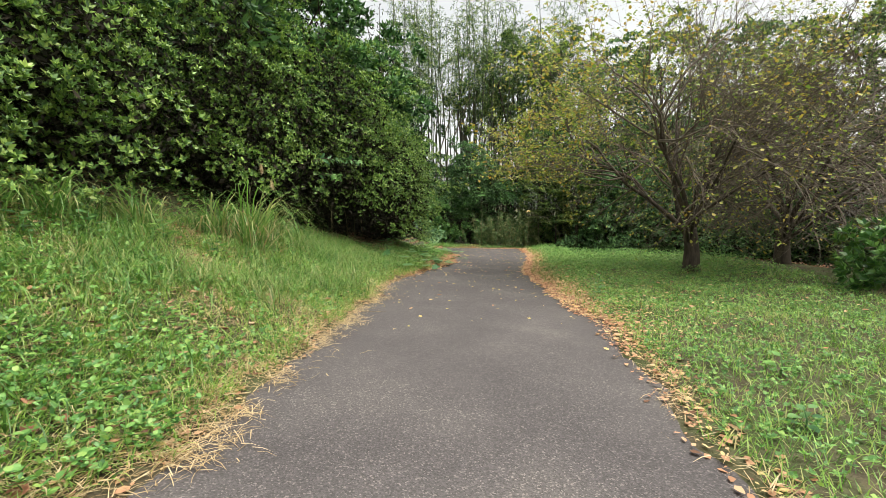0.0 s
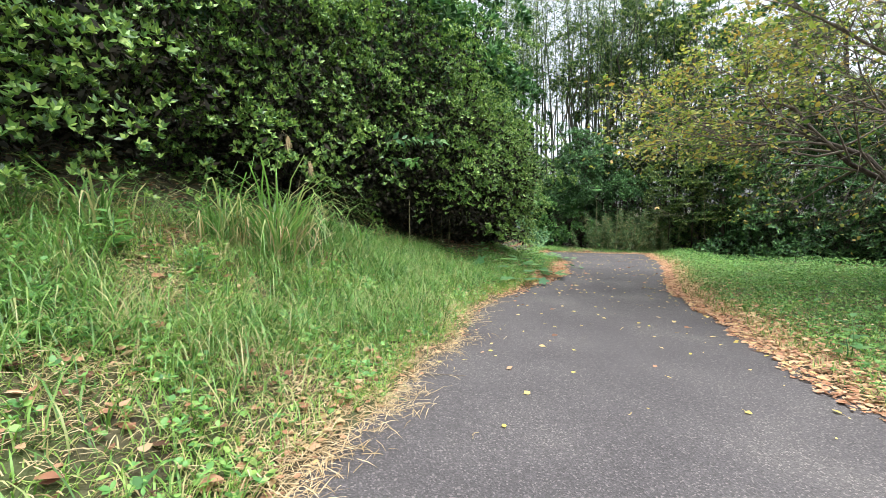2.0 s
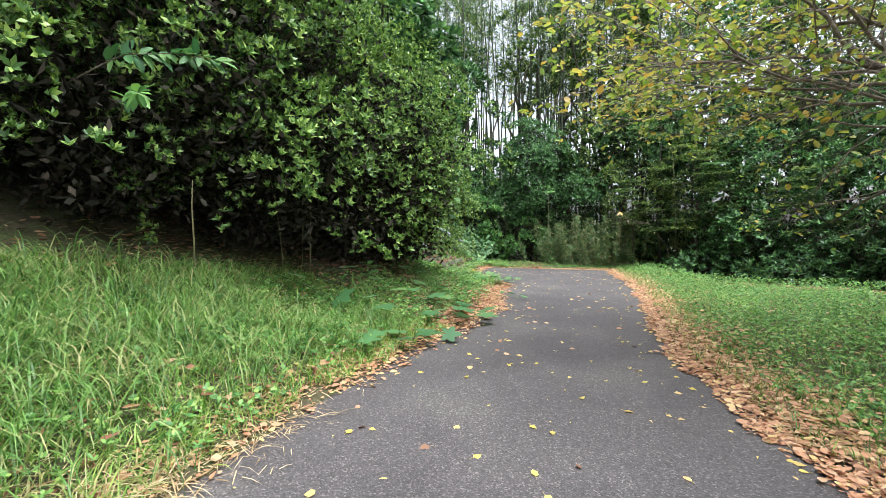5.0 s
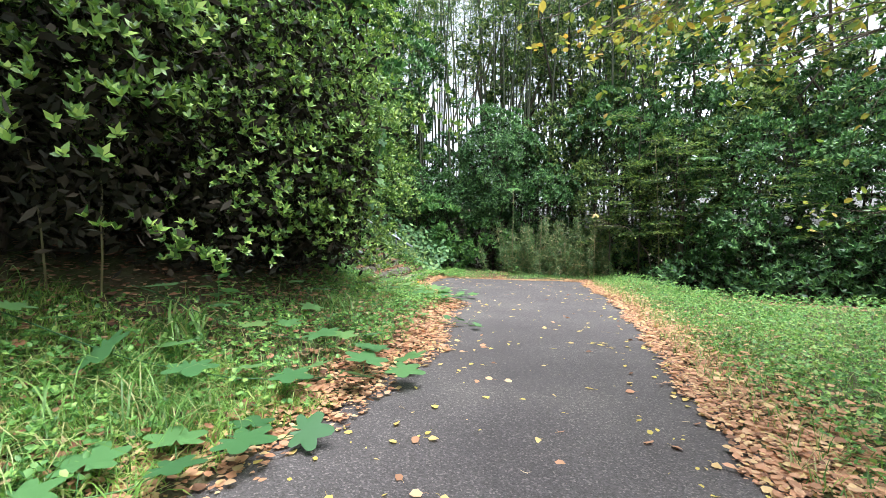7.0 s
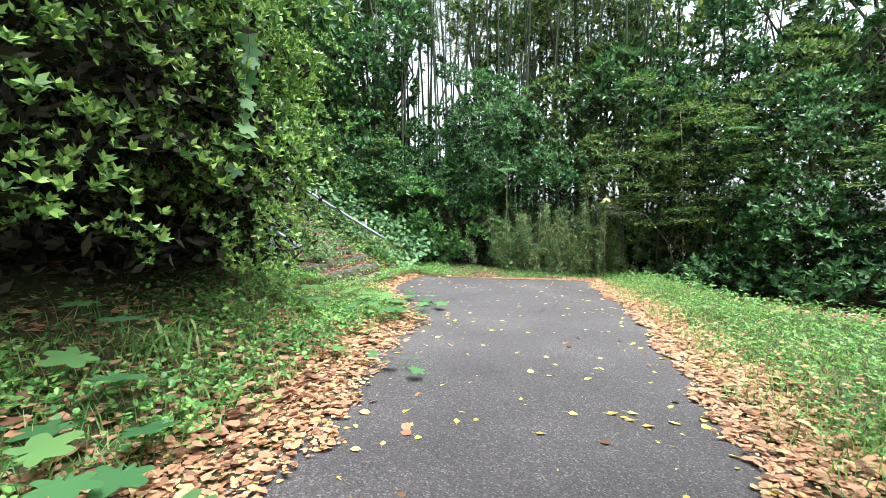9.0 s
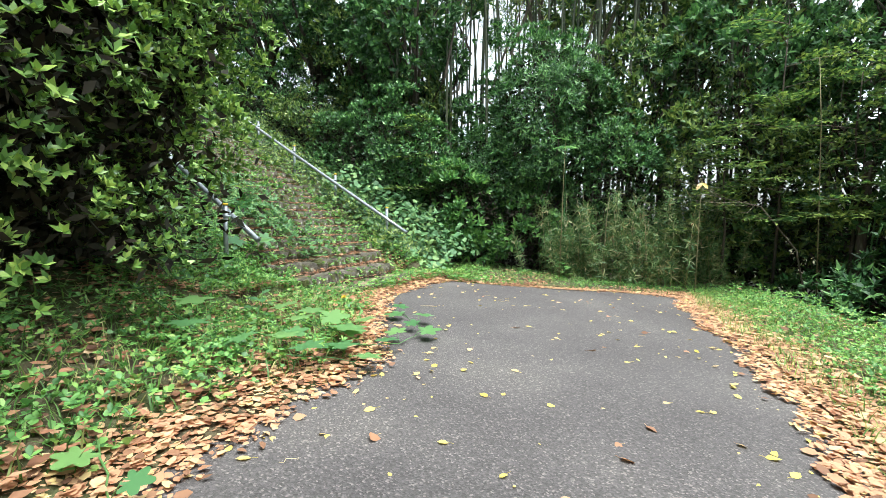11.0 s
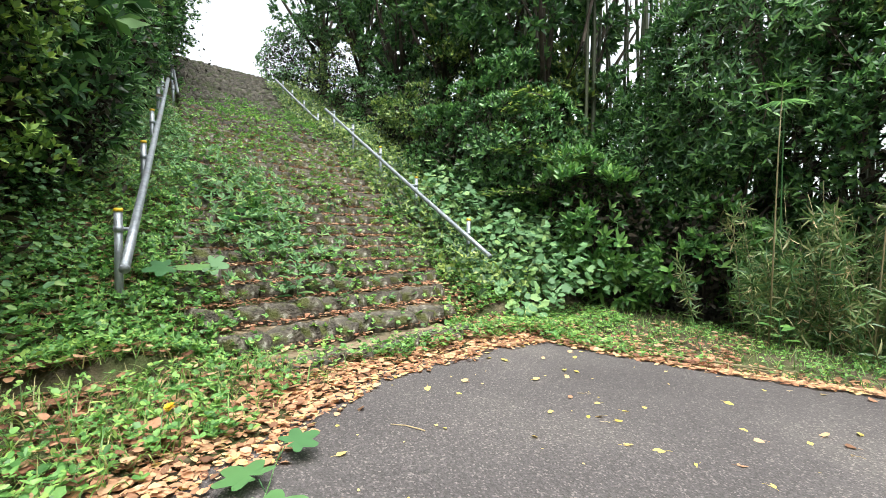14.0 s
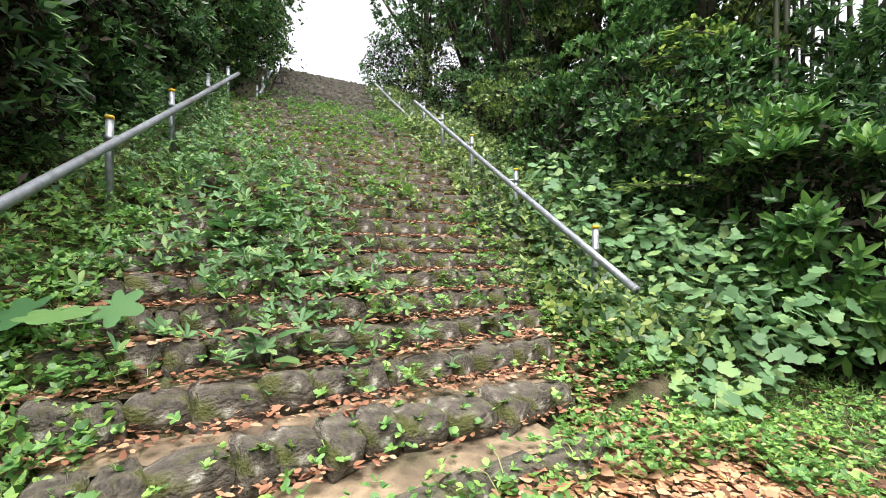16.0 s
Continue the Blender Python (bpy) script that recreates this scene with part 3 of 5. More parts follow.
def shell(n, centre, radii, inner=0.35, rough=0.22, seed=0.0, low=-1.0):
    """Points in the leafy outer part of an uneven rounded crown, and the outward direction there."""
    d = unit(rng.normal(size=(int(n * 1.8), 3)))
    d = d[d[:, 2] > low][:n]
    lump = 1 + rough * (np.sin(5 * d[:, 0] + seed) * np.sin(4 * d[:, 1] + 2 * seed) + 0.7 * np.sin(9 * d[:, 2] + seed) * np.sin(8 * d[:, 1] + seed)) + 0.5 * rough * np.sin(17 * d[:, 0] + 13 * d[:, 1]) * np.sin(15 * d[:, 2] + seed)
    r = lump * np.where(rng.random(len(d)) < 0.6, rng.uniform(0.88, 1.03, len(d)), rng.uniform(inner, 0.95, len(d)))
    return np.asarray(centre) + d * r[:, None] * np.asarray(radii), d


def clumps(n, centre, radii, size, inner, rough, seed, low=-1.0, per=26, level=0.45):
    """Leafy sprays set over an uneven crown with dark gaps between them, and some leaves within."""
    m = max(8, int(n * 0.9 / per))
    C, d = shell(m, centre, radii, 0.72, rough, seed, low)
    m = len(C)
    nor = unit(d + np.array((0, 0, level)) + rng.normal(0, 0.2, d.shape))
    a = unit(np.cross(nor, UP + 0.01))
    b = np.cross(nor, a)
    k = per
    ang, rad = rng.uniform(0, 2 * np.pi, (m, k)), np.sqrt(rng.random((m, k))) * size * rng.uniform(0.6, 1.3, (m, 1))
    dome = 0.22 * size * (1 - (rad / size) ** 2) + rng.normal(0, 0.07 * size, (m, k))
    P = C[:, None] + a[:, None] * (np.cos(ang) * rad)[..., None] * 1.25 + b[:, None] * (np.sin(ang) * rad)[..., None] + nor[:, None] * dome[..., None]
    out = nor[:, None] + (a[:, None] * np.cos(ang)[..., None] + b[:, None] * np.sin(ang)[..., None]) * (0.5 * rad / size)[..., None]
    Q, e = shell(int(n * 0.1), centre, np.asarray(radii) * 0.85, inner, rough, seed, low)
    return np.concatenate([P.reshape(-1, 3), Q]), np.concatenate([out.reshape(-1, 3), e])


def boughs(n, centre, radii, size, rough, seed, low=-1.0, gap=1.0):
    """Leafy boughs held out in tiers over a crown, with deep gaps between them, and old leaves within."""
    radii = np.asarray(radii, float)
    cand, dirs = shell(1000, centre, radii, 0.8, rough, seed, -0.8)
    roof = (dirs[:, 2] > low + rng.normal(0, 0.08, len(dirs))) | (rng.random(len(dirs)) < 0.04)
    cand, dirs = cand[roof], dirs[roof]
    keep = []
    for k in range(len(cand)):
        if all(np.sum(((cand[k] - cand[j]) * (1, 1, 1.5)) ** 2) > (gap * size) ** 2 for j in keep):
            keep.append(k)
    C, d = cand[keep], dirs[keep]
    m = len(C)
    tiers = max(10, int(n * 0.82 / m))
    nor = unit(0.5 * d * (1, 1, 0.4) + np.array((0, 0, 0.8)) + rng.normal(0, 0.16, d.shape))
    out = unit(d - nor * np.sum(d * nor, -1, keepdims=True) + 1e-3)
    side = np.cross(nor, out)
    subs = 6
    big = size * rng.uniform(0.7, 1.25, (m, 1))
    su, sv = rng.uniform(-0.75, 0.9, (m, subs)) * big, rng.uniform(-0.8, 0.8, (m, subs)) * big
    pick = rng.integers(0, subs, (m, tiers))
    rows = np.arange(m)[:, None]
    u, v = su[rows, pick] + rng.normal(0, 0.15 * size, (m, tiers)), sv[rows, pick] + rng.normal(0, 0.15 * size, (m, tiers))
    w = 0.16 * size - 0.28 * (u * u + v * v) / size + rng.normal(0, 0.06 * size, (m, tiers))
    P = C[:, None] + out[:, None] * u[..., None] + side[:, None] * v[..., None] + nor[:, None] * w[..., None]
    face = nor[:, None] + out[:, None] * (0.5 * u / size)[..., None] + side[:, None] * (0.4 * v / size)[..., None] + 0.25 * d[:, None]
    Q, e = shell(int(n * 0.18), centre, radii * 0.78, 0.6, rough, seed, low)
    return np.concatenate([P.reshape(-1, 3), Q]), np.concatenate([face.reshape(-1, 3), e])


def limbs(foot, crown_centre, radii, count, thick, seed, sides=6, wander=0.15):
    """A trunk and limbs from the foot out towards the crown."""
    r = np.random.default_rng(seed)
    foot, c = np.asarray(foot, float), np.asarray(crown_centre, float)
    fork = foot + (c - foot) * 0.45
    arrays = [tube_arrays(np.array([foot - (0, 0, 0.15), foot + (fork - foot) * 0.3 + r.normal(0, 0.05, 3), foot + (fork - foot) * 0.7 + r.normal(0, 0.06, 3), fork]), np.array([1.25, 1.0, 0.85, 0.75]) * thick, 10)]
    for k in range(count):
        d = unit(r.normal(size=3) + (0, 0, 0.25))
        end = c + d * np.asarray(radii) * r.uniform(0.65, 0.95)
        start = foot + (fork - foot) * r.uniform(0.6, 1.0)
        mid = start + (end - start) * 0.5 + r.normal(0, wander, 3) * np.linalg.norm(end - start)
        p = np.array([start, start * 0.55 + mid * 0.45, mid, (mid + end) / 2 + r.normal(0, 0.06, 3), end])
        arrays.append(tube_arrays(p, np.array([0.6, 0.45, 0.33, 0.2, 0.06]) * thick, sides))
    return joined(arrays)


def shrub(name, label, category, foot, centre, radii, mat, whorls, per, length, width, seed, bark=BARK, stems=9, thick=0.07, shape=DIAMOND, rough=0.2, inner=0.3, group="", low=-1.0, lean=0.35, spray=0.42, level=0.45, tiered=False, tangle=0, gap=1.0):
    """A shrub or tree: woody trunk and limbs, and a crown of leaf whorls."""
    foot = (foot[0], foot[1], float(land(foot[0], foot[1])))
    ob = thing(name, label, category, foot, group)
    part("trunk", local(limbs(foot, centre, radii, stems, thick, seed), foot), bark, ob, smooth=True)
    P, d = boughs(whorls, centre, radii, spray, rough, seed, low, gap) if tiered else clumps(whorls, centre, radii, spray, inner, rough, seed, low, 26, level)
    k = P[:, 2] > land(P[:, 0], P[:, 1]) + 0.15
    P, d = P[k], d[k]
    out = unit(d + np.array((0, 0, lean)) + rng.normal(0, 0.28, P.shape))
    part("crown", local(rosettes(P, out, per, length, width, shape), foot), mat, ob)
    # Added near-black leaf shapes stand in for the shade within the crown.
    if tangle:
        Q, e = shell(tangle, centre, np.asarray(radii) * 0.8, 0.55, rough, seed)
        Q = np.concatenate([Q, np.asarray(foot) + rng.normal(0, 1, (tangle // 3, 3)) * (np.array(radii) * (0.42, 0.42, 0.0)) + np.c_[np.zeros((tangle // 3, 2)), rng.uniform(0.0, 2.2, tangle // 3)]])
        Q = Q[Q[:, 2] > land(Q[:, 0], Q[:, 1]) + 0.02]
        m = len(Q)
        tagged(part("inner_tangle", local(leaf_arrays(DIAMOND, Q, heading(m, -1.0, 1.2), rng.normal(0, 1, (m, 3)), rng.uniform(0.10, 0.19, m), rng.uniform(0.035, 0.075, m)), foot), INNER_SHADE, ob), "near-black leaf fill standing in for shade inside the crown", kind="stuff")
    return ob


# Large evergreen shrubs on the bank
HEDGE = "evergreen shrubs along the bank"
for k, (cx, cy, cz, rx_, ry_, rz_, nn, size, low) in enumerate([
        (-7.0, -3.0, 3.7, 2.5, 2.6, 2.6, 2600, 0.12, -0.5), (-6.9, 1.0, 4.0, 2.7, 2.4, 2.7, 5400, 0.1, -0.7), (-6.9, 4.3, 4.3, 2.8, 2.4, 3.0, 5800, 0.1, -0.65),
        (-7.2, 2.7, 4.1, 2.4, 1.8, 2.8, 2600, 0.105, -0.7), (-6.6, 7.5, 4.5, 2.7, 2.2, 3.1, 6200, 0.095, -0.6), (-6.2, 10.2, 4.6, 2.8, 1.9, 3.2, 6200, 0.092, -0.55), (-5.5, 12.4, 4.0, 2.6, 1.7, 3.0, 5600, 0.09, -0.5),
        (-4.8, 14.5, 3.2, 2.1, 1.6, 2.6, 7000, 0.075, -0.5), (-4.9, 16.5, 2.7, 1.75, 1.5, 2.0, 8000, 0.075, -0.85), (-7.4, 18.2, 3.7, 1.9, 1.2, 1.7, 3600, 0.08, -0.7), (-5.4, 17.9, 3.2, 1.5, 1.1, 1.5, 5600, 0.075, -0.7),
        # Added back row, hidden behind the front shrubs, to block light from behind.
        (-9.0, 0.0, 4.0, 1.8, 2.4, 2.6, 1600, 0.15, -0.95), (-9.0, 4.0, 4.2, 1.8, 2.4, 2.8, 1600, 0.15, -0.95), (-8.8, 8.0, 4.2, 1.6, 2.2, 2.8, 1600, 0.14, -0.95), (-8.4, 11.6, 3.6, 1.6, 2.0, 2.6, 1700, 0.14, -0.95), (-7.8, 14.8, 2.9, 1.6, 1.9, 2.4, 1700, 0.14, -0.95)]):
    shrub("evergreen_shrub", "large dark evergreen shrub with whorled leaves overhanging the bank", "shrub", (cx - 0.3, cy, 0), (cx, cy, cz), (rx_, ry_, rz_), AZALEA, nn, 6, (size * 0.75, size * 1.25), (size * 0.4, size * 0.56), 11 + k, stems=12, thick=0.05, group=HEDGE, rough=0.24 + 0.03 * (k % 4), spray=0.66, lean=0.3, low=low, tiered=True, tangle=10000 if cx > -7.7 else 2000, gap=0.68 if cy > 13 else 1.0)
# Shrubs crowding both sides of the stairs
for k, (cx, cy, up, rx_, ry_, rz_, nn) in enumerate([(-8.2, 18.5, 1.7, 1.3, 1.0, 1.5, 2600), (-10.0, 18.9, 1.8, 1.5, 1.1, 1.8, 2600), (-12.2, 19.4, 2.0, 1.6, 1.3, 2.1, 2600), (-14.4, 19.6, 2.7, 1.9, 1.8, 2.7, 2600), (-17.2, 20.4, 3.0, 2.0, 2.1, 3.0, 2600), (-20.2, 21.2, 3.0, 2.2, 2.3, 3.5, 2600), (-23.2, 21.9, 2.6, 2.2, 1.9, 3.2, 2400), (-25.8, 22.6, 1.9, 2.0, 1.7, 2.6, 1800),
        (-10.6, 27.9, 0.9, 1.7, 1.1, 1.2, 2400), (-13.0, 28.5, 0.9, 1.7, 1.2, 1.2, 2200), (-15.6, 29.2, 0.9, 1.8, 1.2, 1.2, 2000), (-18.6, 29.8, 1.1, 1.9, 1.3, 1.5, 2000), (-21.6, 30.0, 1.4, 2.0, 1.3, 2.0, 2000), (-24.6, 29.8, 1.7, 1.9, 1.3, 2.4, 2000), (-26.8, 29.4, 1.4, 1.6, 1.2, 1.9, 1500)]):
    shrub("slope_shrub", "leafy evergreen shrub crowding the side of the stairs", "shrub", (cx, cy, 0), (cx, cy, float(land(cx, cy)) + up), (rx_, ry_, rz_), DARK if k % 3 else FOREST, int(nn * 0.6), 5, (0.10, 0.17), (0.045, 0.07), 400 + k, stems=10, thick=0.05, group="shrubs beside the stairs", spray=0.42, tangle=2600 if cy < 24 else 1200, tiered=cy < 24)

# Taller trees behind the shrubs
for k, (tx, ty, h, r) in enumerate([(-10, 3, 9.5, 3.2), (-9.5, 9, 10, 3.2), (-8.6, 14.5, 8.6, 2.6), (-14, 18.7, 10.5, 2.8), (-17.5, 19.7, 12, 3.0), (-22, 20.3, 13.5, 3.2), (-7.3, 0.4, 9.6, 3.2), (-7.5, 5.8, 10.0, 3.2), (-10, -4, 9, 3.2), (-9.6, 12.0, 9.6, 2.9), (-6.6, 12.4, 10.5, 2.3), (-6.3, 17.4, 10.5, 2.0)]):
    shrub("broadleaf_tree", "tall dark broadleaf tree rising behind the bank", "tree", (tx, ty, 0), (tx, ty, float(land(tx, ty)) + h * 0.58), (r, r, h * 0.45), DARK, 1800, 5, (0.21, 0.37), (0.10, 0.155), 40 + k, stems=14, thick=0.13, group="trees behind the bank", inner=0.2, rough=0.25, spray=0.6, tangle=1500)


# Grass and weeds on the left bank: stuff
def bank_grass():
    arrays = []
    x, y = scatter(135000, -5, 0.2, -1.5, 12.5, lambda x, y: (off_road(x, y) > 0.02) * np.clip(1.2 - off_road(x, y) * 0.14, 0.15, 1) * (0.4 + 0.6 * step(0.3, 0.6, patchy(x, y, 1.9, 1))) * (1 - 0.4 * step(0.62, 0.8, patchy(x, y, 2.4, 12)) * (y < 7)))
    x, y = x[x < left_edge(y)], y[x < left_edge(y)]
    h = rng.random(len(x)) < 0.45
    arrays.append(blades(x[h], y[h], (0.09, 0.24), (0.006, 0.012), DROOP, (0.35, 1.2)))
    arrays.append(blades(x[~h], y[~h], (0.05, 0.20), (0.006, 0.012), BLADE, (0.4, 1.35)))
    return joined(arrays)


def tall_grass():
    x, y = scatter(11000, -4.8, -0.8, -4, 12, lambda x, y: (off_road(x, y) > 0.28) * np.clip((off_road(x, y) - 0.1) / np.where(y > 2.5, 0.8, 1.8), 0, 1) * np.interp(y, [0, 3, 6, 9], [0.15, 0.5, 0.8, 0.5]) * (0.1 + 0.9 * step(0.35, 0.65, patchy(x, y, 1.3, 3))))
    k = x < left_edge(y) - 0.25
    return tufts(x[k], y[k], 9, (0.22, 0.62), (0.007, 0.014), ARCH, 0.09, (0.4, 1.3))


def herbs(x, y, height, size, per=5, shape=DIAMOND):
    """Low broad-leaved weeds: leaves on short stalks."""
    n = len(x)
    P = on_land(x, y) + np.stack([0 * x, 0 * x, height[0] + (height[1] - height[0]) * rng.random(n)], -1)
    return rosettes(P, UP + rng.normal(0, 0.25, (n, 3)), per, size, (size[0] * 0.6, size[1] * 0.75), shape, 1.15)


tagged(part("bank_grass", bank_grass(), GRASS), "short bright green grass on the bank", "grass", kind="stuff")
tagged(part("tall_grass", tall_grass(), DEEP_GRASS), "long arching green grass on the bank", "grass", kind="stuff")
x, y = scatter(64000, -7, 0, -1, 24.8, lambda x, y: (off_road(x, y) > 0.05) * (x < left_edge(y)) * np.where(y < 9, (0.10 + 0.90 * step(0.35, 0.62, patchy(x, y, 2.2, 5))) * np.interp(y, [0, 2.5, 4, 8], [1, 0.7, 0.4, 0.5]), (0.25 + 0.75 * step(0.35, 0.6, patchy(x, y, 1.6, 8))) * np.where(y < 20, step(0.05, np.where(y > 17, 0.4, 0.75), off_road(x, y)), 1)) * np.where((y > 8.5) & (y < 17.5), step(3.0, 1.6, off_road(x, y)), np.clip(1.3 - 0.12 * off_road(x, y), 0.2, 1)))
k = ~((along(x, y) > FIRST_S - 0.1) & (y > 20.5))
tagged(part("bank_herbs", herbs(x[k], y[k], (0.02, 0.18), (0.02, 0.062), 4, HEX), HERB), "low broad-leaved green weeds on the bank", "weeds", kind="stuff")
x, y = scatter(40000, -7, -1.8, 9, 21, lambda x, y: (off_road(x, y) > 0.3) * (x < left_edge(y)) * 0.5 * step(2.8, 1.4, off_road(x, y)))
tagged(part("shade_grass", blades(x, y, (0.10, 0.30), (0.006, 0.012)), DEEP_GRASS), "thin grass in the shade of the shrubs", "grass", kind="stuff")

# Lawn on the right
x, y = scatter(190000, 0.3, 9, -4, 27, lambda x, y: (off_road(x, y) > 0.04) * (x > right_edge(y) - 0.1) * np.clip(1.25 - 0.13 * off_road(x, y), 0.12, 1) * (0.4 + 0.6 * patchy(x, y, 1.3, 2)))
k = past_lawn(x, y) < rng.normal(0, 0.25, len(x))
x, y = x[k], y[k]
k = rng.random(len(x)) < np.interp(y, [4, 12], [0.75, 0.3])
tagged(part("lawn_grass", blades(x[k], y[k], (0.07, 0.22), (0.006, 0.011), BLADE, (0.35, 1.3)), GRASS), "short green grass beside the path", "grass", kind="stuff")
tagged(part("shaded_lawn_grass", blades(x[~k], y[~k], (0.07, 0.24), (0.006, 0.011), BLADE, (0.35, 1.3)), DEEP_GRASS), "deeper green grass among the lawn weeds", "grass", kind="stuff")
x, y = scatter(72000, 0.3, 8.5, -4, 27, lambda x, y: (off_road(x, y) > 0.2) * (x > right_edge(y)) * np.where(y > 7, step(0.2, 0.7, off_road(x, y)), 0.85) * np.clip(1.2 - 0.1 * off_road(x, y), 0.2, 1) * (0.35 + 0.65 * patchy(x, y, 1.9, 7)) * np.interp(y, [8, 13], [0.7, 1.3]))
k = past_lawn(x, y) < rng.normal(0, 0.2, len(x))
x, y = x[k], y[k]
tall = step(9, 14, y) * step(0.3, 1.2, off_road(x, y))
tagged(part("lawn_herbs", herbs(x, y, (0.02, 0.12 + 0.2 * tall), (0.02, 0.055)), HERB), "bright green clover and low weeds beside the path", "weeds", kind="stuff")

# Verge beyond the path's end
x, y = scatter(11000, -6, 4, 24.4, 28.0, lambda x, y: (off_road(x, y) > 0.2) * (0.15 + 0.85 * step(0.35, 0.6, patchy(x, y, 1.8, 22))) * step(0.1, 0.7, off_road(x, y)) * 0.8)
tagged(part("end_herbs", herbs(x, y, (0.01, 0.11), (0.02, 0.05)), HERB), "low weeds at the end of the path", "weeds", kind="stuff")
x, y = scatter(7000, -6, 5, 24.6, 27.8, lambda x, y: (off_road(x, y) > 0.1) * 0.7)
tagged(part("end_grass", blades(x, y, (0.08, 0.25), (0.006, 0.011)), DEEP_GRASS), "thin grass at the end of the path", "grass", kind="stuff")


# Dry leaves drifted along the edges, and straw
def litter(x, y, size, lift=0.012, shape=CUPPED):
    n = len(x)
    z = np.maximum(land(x, y), np.where(off_road(x, y) < 0.02, road_plane(x, y) + 0.012, -99))
    P = np.stack([x, y, z + rng.uniform(0.0, lift, n)], -1)
    way = heading(n, -0.14, 0.22)
    L = size[0] + (1.35 * size[1] - size[0]) * rng.random(n) ** 2
    return leaf_arrays(shape, P, way, UP + rng.normal(0, 0.2, (n, 3)), L, L * rng.uniform(0.5, 0.85, n))


def drift(x, y):
    """How thick the dry leaves lie: a band outside the edge, thick on the shaded stretch."""
    d = off_road(x, y)
    right = x > (left_edge(y) + right_edge(y)) / 2
    width = np.where(right, np.interp(y, [0, 5, 8, 12, 24], [0.18, 0.3, 0.55, 0.62, 0.42]), np.interp(y, [0, 8, 12, 15, 18, 22, 24], [0.14, 0.16, 0.28, 0.42, 0.25, 0.55, 0.95]))
    much = np.where(right, np.interp(y, [0, 4, 6, 9], [0.10, 0.25, 0.6, 1.0]), np.interp(y, [0, 8, 12], [0.25, 0.4, 0.9]))
    end = (y > 25.4) | ((y > 24.0) & (d > -0.3))
    width, much = np.where(end, 0.75, width), np.where(end, 1.0, much)
    return much * np.exp(-(((d - np.where(end, 0.0, 0.12)) / width) ** 2)) * (d > np.where(end, -0.55 + 0.3 * patchy(x, y, 2.3, 14), -0.28))


x, y = scatter(600000, -6.5, 4.6, -4, 26.8, drift)
tagged(part("leaf_litter", litter(x, y, (0.03, 0.07), 0.03), LITTER), "drifts of fallen orange and brown leaves along the path", "leaves", kind="stuff")
x, y = scatter(30000, -7, 0, -4, 21, lambda x, y: (x < left_edge(y)) * (off_road(x, y) > 0.2) * np.where(y > 9, 1.0, 0.8) * np.where(y > 10, 1.0, 0.4 + 0.6 * step(1.8, 3.0, off_road(x, y)) * (y < 4.5)))
tagged(part("bank_litter", litter(x, y, (0.05, 0.10), 0.09), RED_LITTER), "scattered brown leaves among the weeds", "leaves", kind="stuff")
x, y = scatter(230000, -3, 4.2, -4, 11, lambda x, y: np.exp(-(((off_road(x, y) - 0.06) / np.where(x < 1, 0.26, 0.13)) ** 2)) * np.where(x < 1, np.interp(y, [0, 7, 10], [1, 0.7, 0.1]), 0.35) * (0.2 + 0.8 * step(0.35, 0.6, patchy(x, y, 2.6, 9))))
n = len(x)
P = np.stack([x, y, np.maximum(land(x, y), road_plane(x, y) + 0.012) + rng.uniform(0, 0.03, n)], -1)
tagged(part("straw", leaf_arrays(BLADE, P, heading(n, -0.1, 0.25), UP + rng.normal(0, 0.2, (n, 3)), rng.uniform(0.08, 0.26, n), rng.uniform(0.004, 0.009, n)), STRAW), "dry cut straw along the edge of the asphalt", "straw", kind="stuff")

x, y = scatter(80000, -5, 0.2, -2, 8, lambda x, y: (x < left_edge(y)) * (0.3 + 0.7 * step(0.55, 0.75, patchy(x, y, 2.4, 12))) * np.interp(y, [0, 4, 8], [1, 0.8, 0.3]))
n = len(x)
tagged(part("dead_grass", leaf_arrays(BLADE, on_land(x, y, 0.01) + np.stack([0 * x, 0 * x, rng.uniform(0, 0.05, n)], -1), heading(n, -0.1, 0.4), UP + rng.normal(0, 0.2, (n, 3)), rng.uniform(0.06, 0.2, n), rng.uniform(0.004, 0.010, n)), STRAW), "dead mown grass in patches on the bank", "straw", kind="stuff")

x, y = scatter(24000, 1, 8, 4, 27, lambda x, y: (x > right_edge(y)) * (off_road(x, y) > 0.1) * np.exp(-off_road(x, y) / 1.4) * np.interp(y, [4, 8, 14, 24], [0.4, 1, 1, 0.5]))
tagged(part("lawn_litter", litter(x, y, (0.035, 0.08), 0.13), LITTER), "brown leaves scattered through the lawn grass", "leaves", kind="stuff")
x, y = scatter(42000, 1.5, 14, 8, 30, lambda x, y: step(-0.6, 0.8, past_lawn(x, y)) * (off_road(x, y) > 0.5) * np.interp(past_lawn(x, y), [0, 5], [1, 0.5]))
tagged(part("wood_litter", litter(x, y, (0.05, 0.11), 0.06), RED_LITTER), "dark brown leaves on the shaded floor of the wood", "leaves", kind="stuff")
# Leaves lying singly on the asphalt
FALLEN = []
for k in range(6):
    v, f, s_ = leaf_arrays(CUPPED, [(0, 0, 0)], [(1, 0, 0.0)], [(0, 0.12 * (k - 2.5), 1)], 0.085, 0.055 + 0.003 * k)
    v[:, 2] -= v[:, 2].min()
    stalk = tube_arrays([(0, 0, 0.004), (-0.02, 0.004, 0.006), (-0.035, 0.002 * k, 0.003)], 0.0012, 4)
    FALLEN.append(mesh_of("fallen_leaf", *joined([(v - (0.04, 0, 0), f, s_), (stalk[0] - (0.04, 0, 0), stalk[1], stalk[2])]), YELLOW if k < 4 else LITTER))
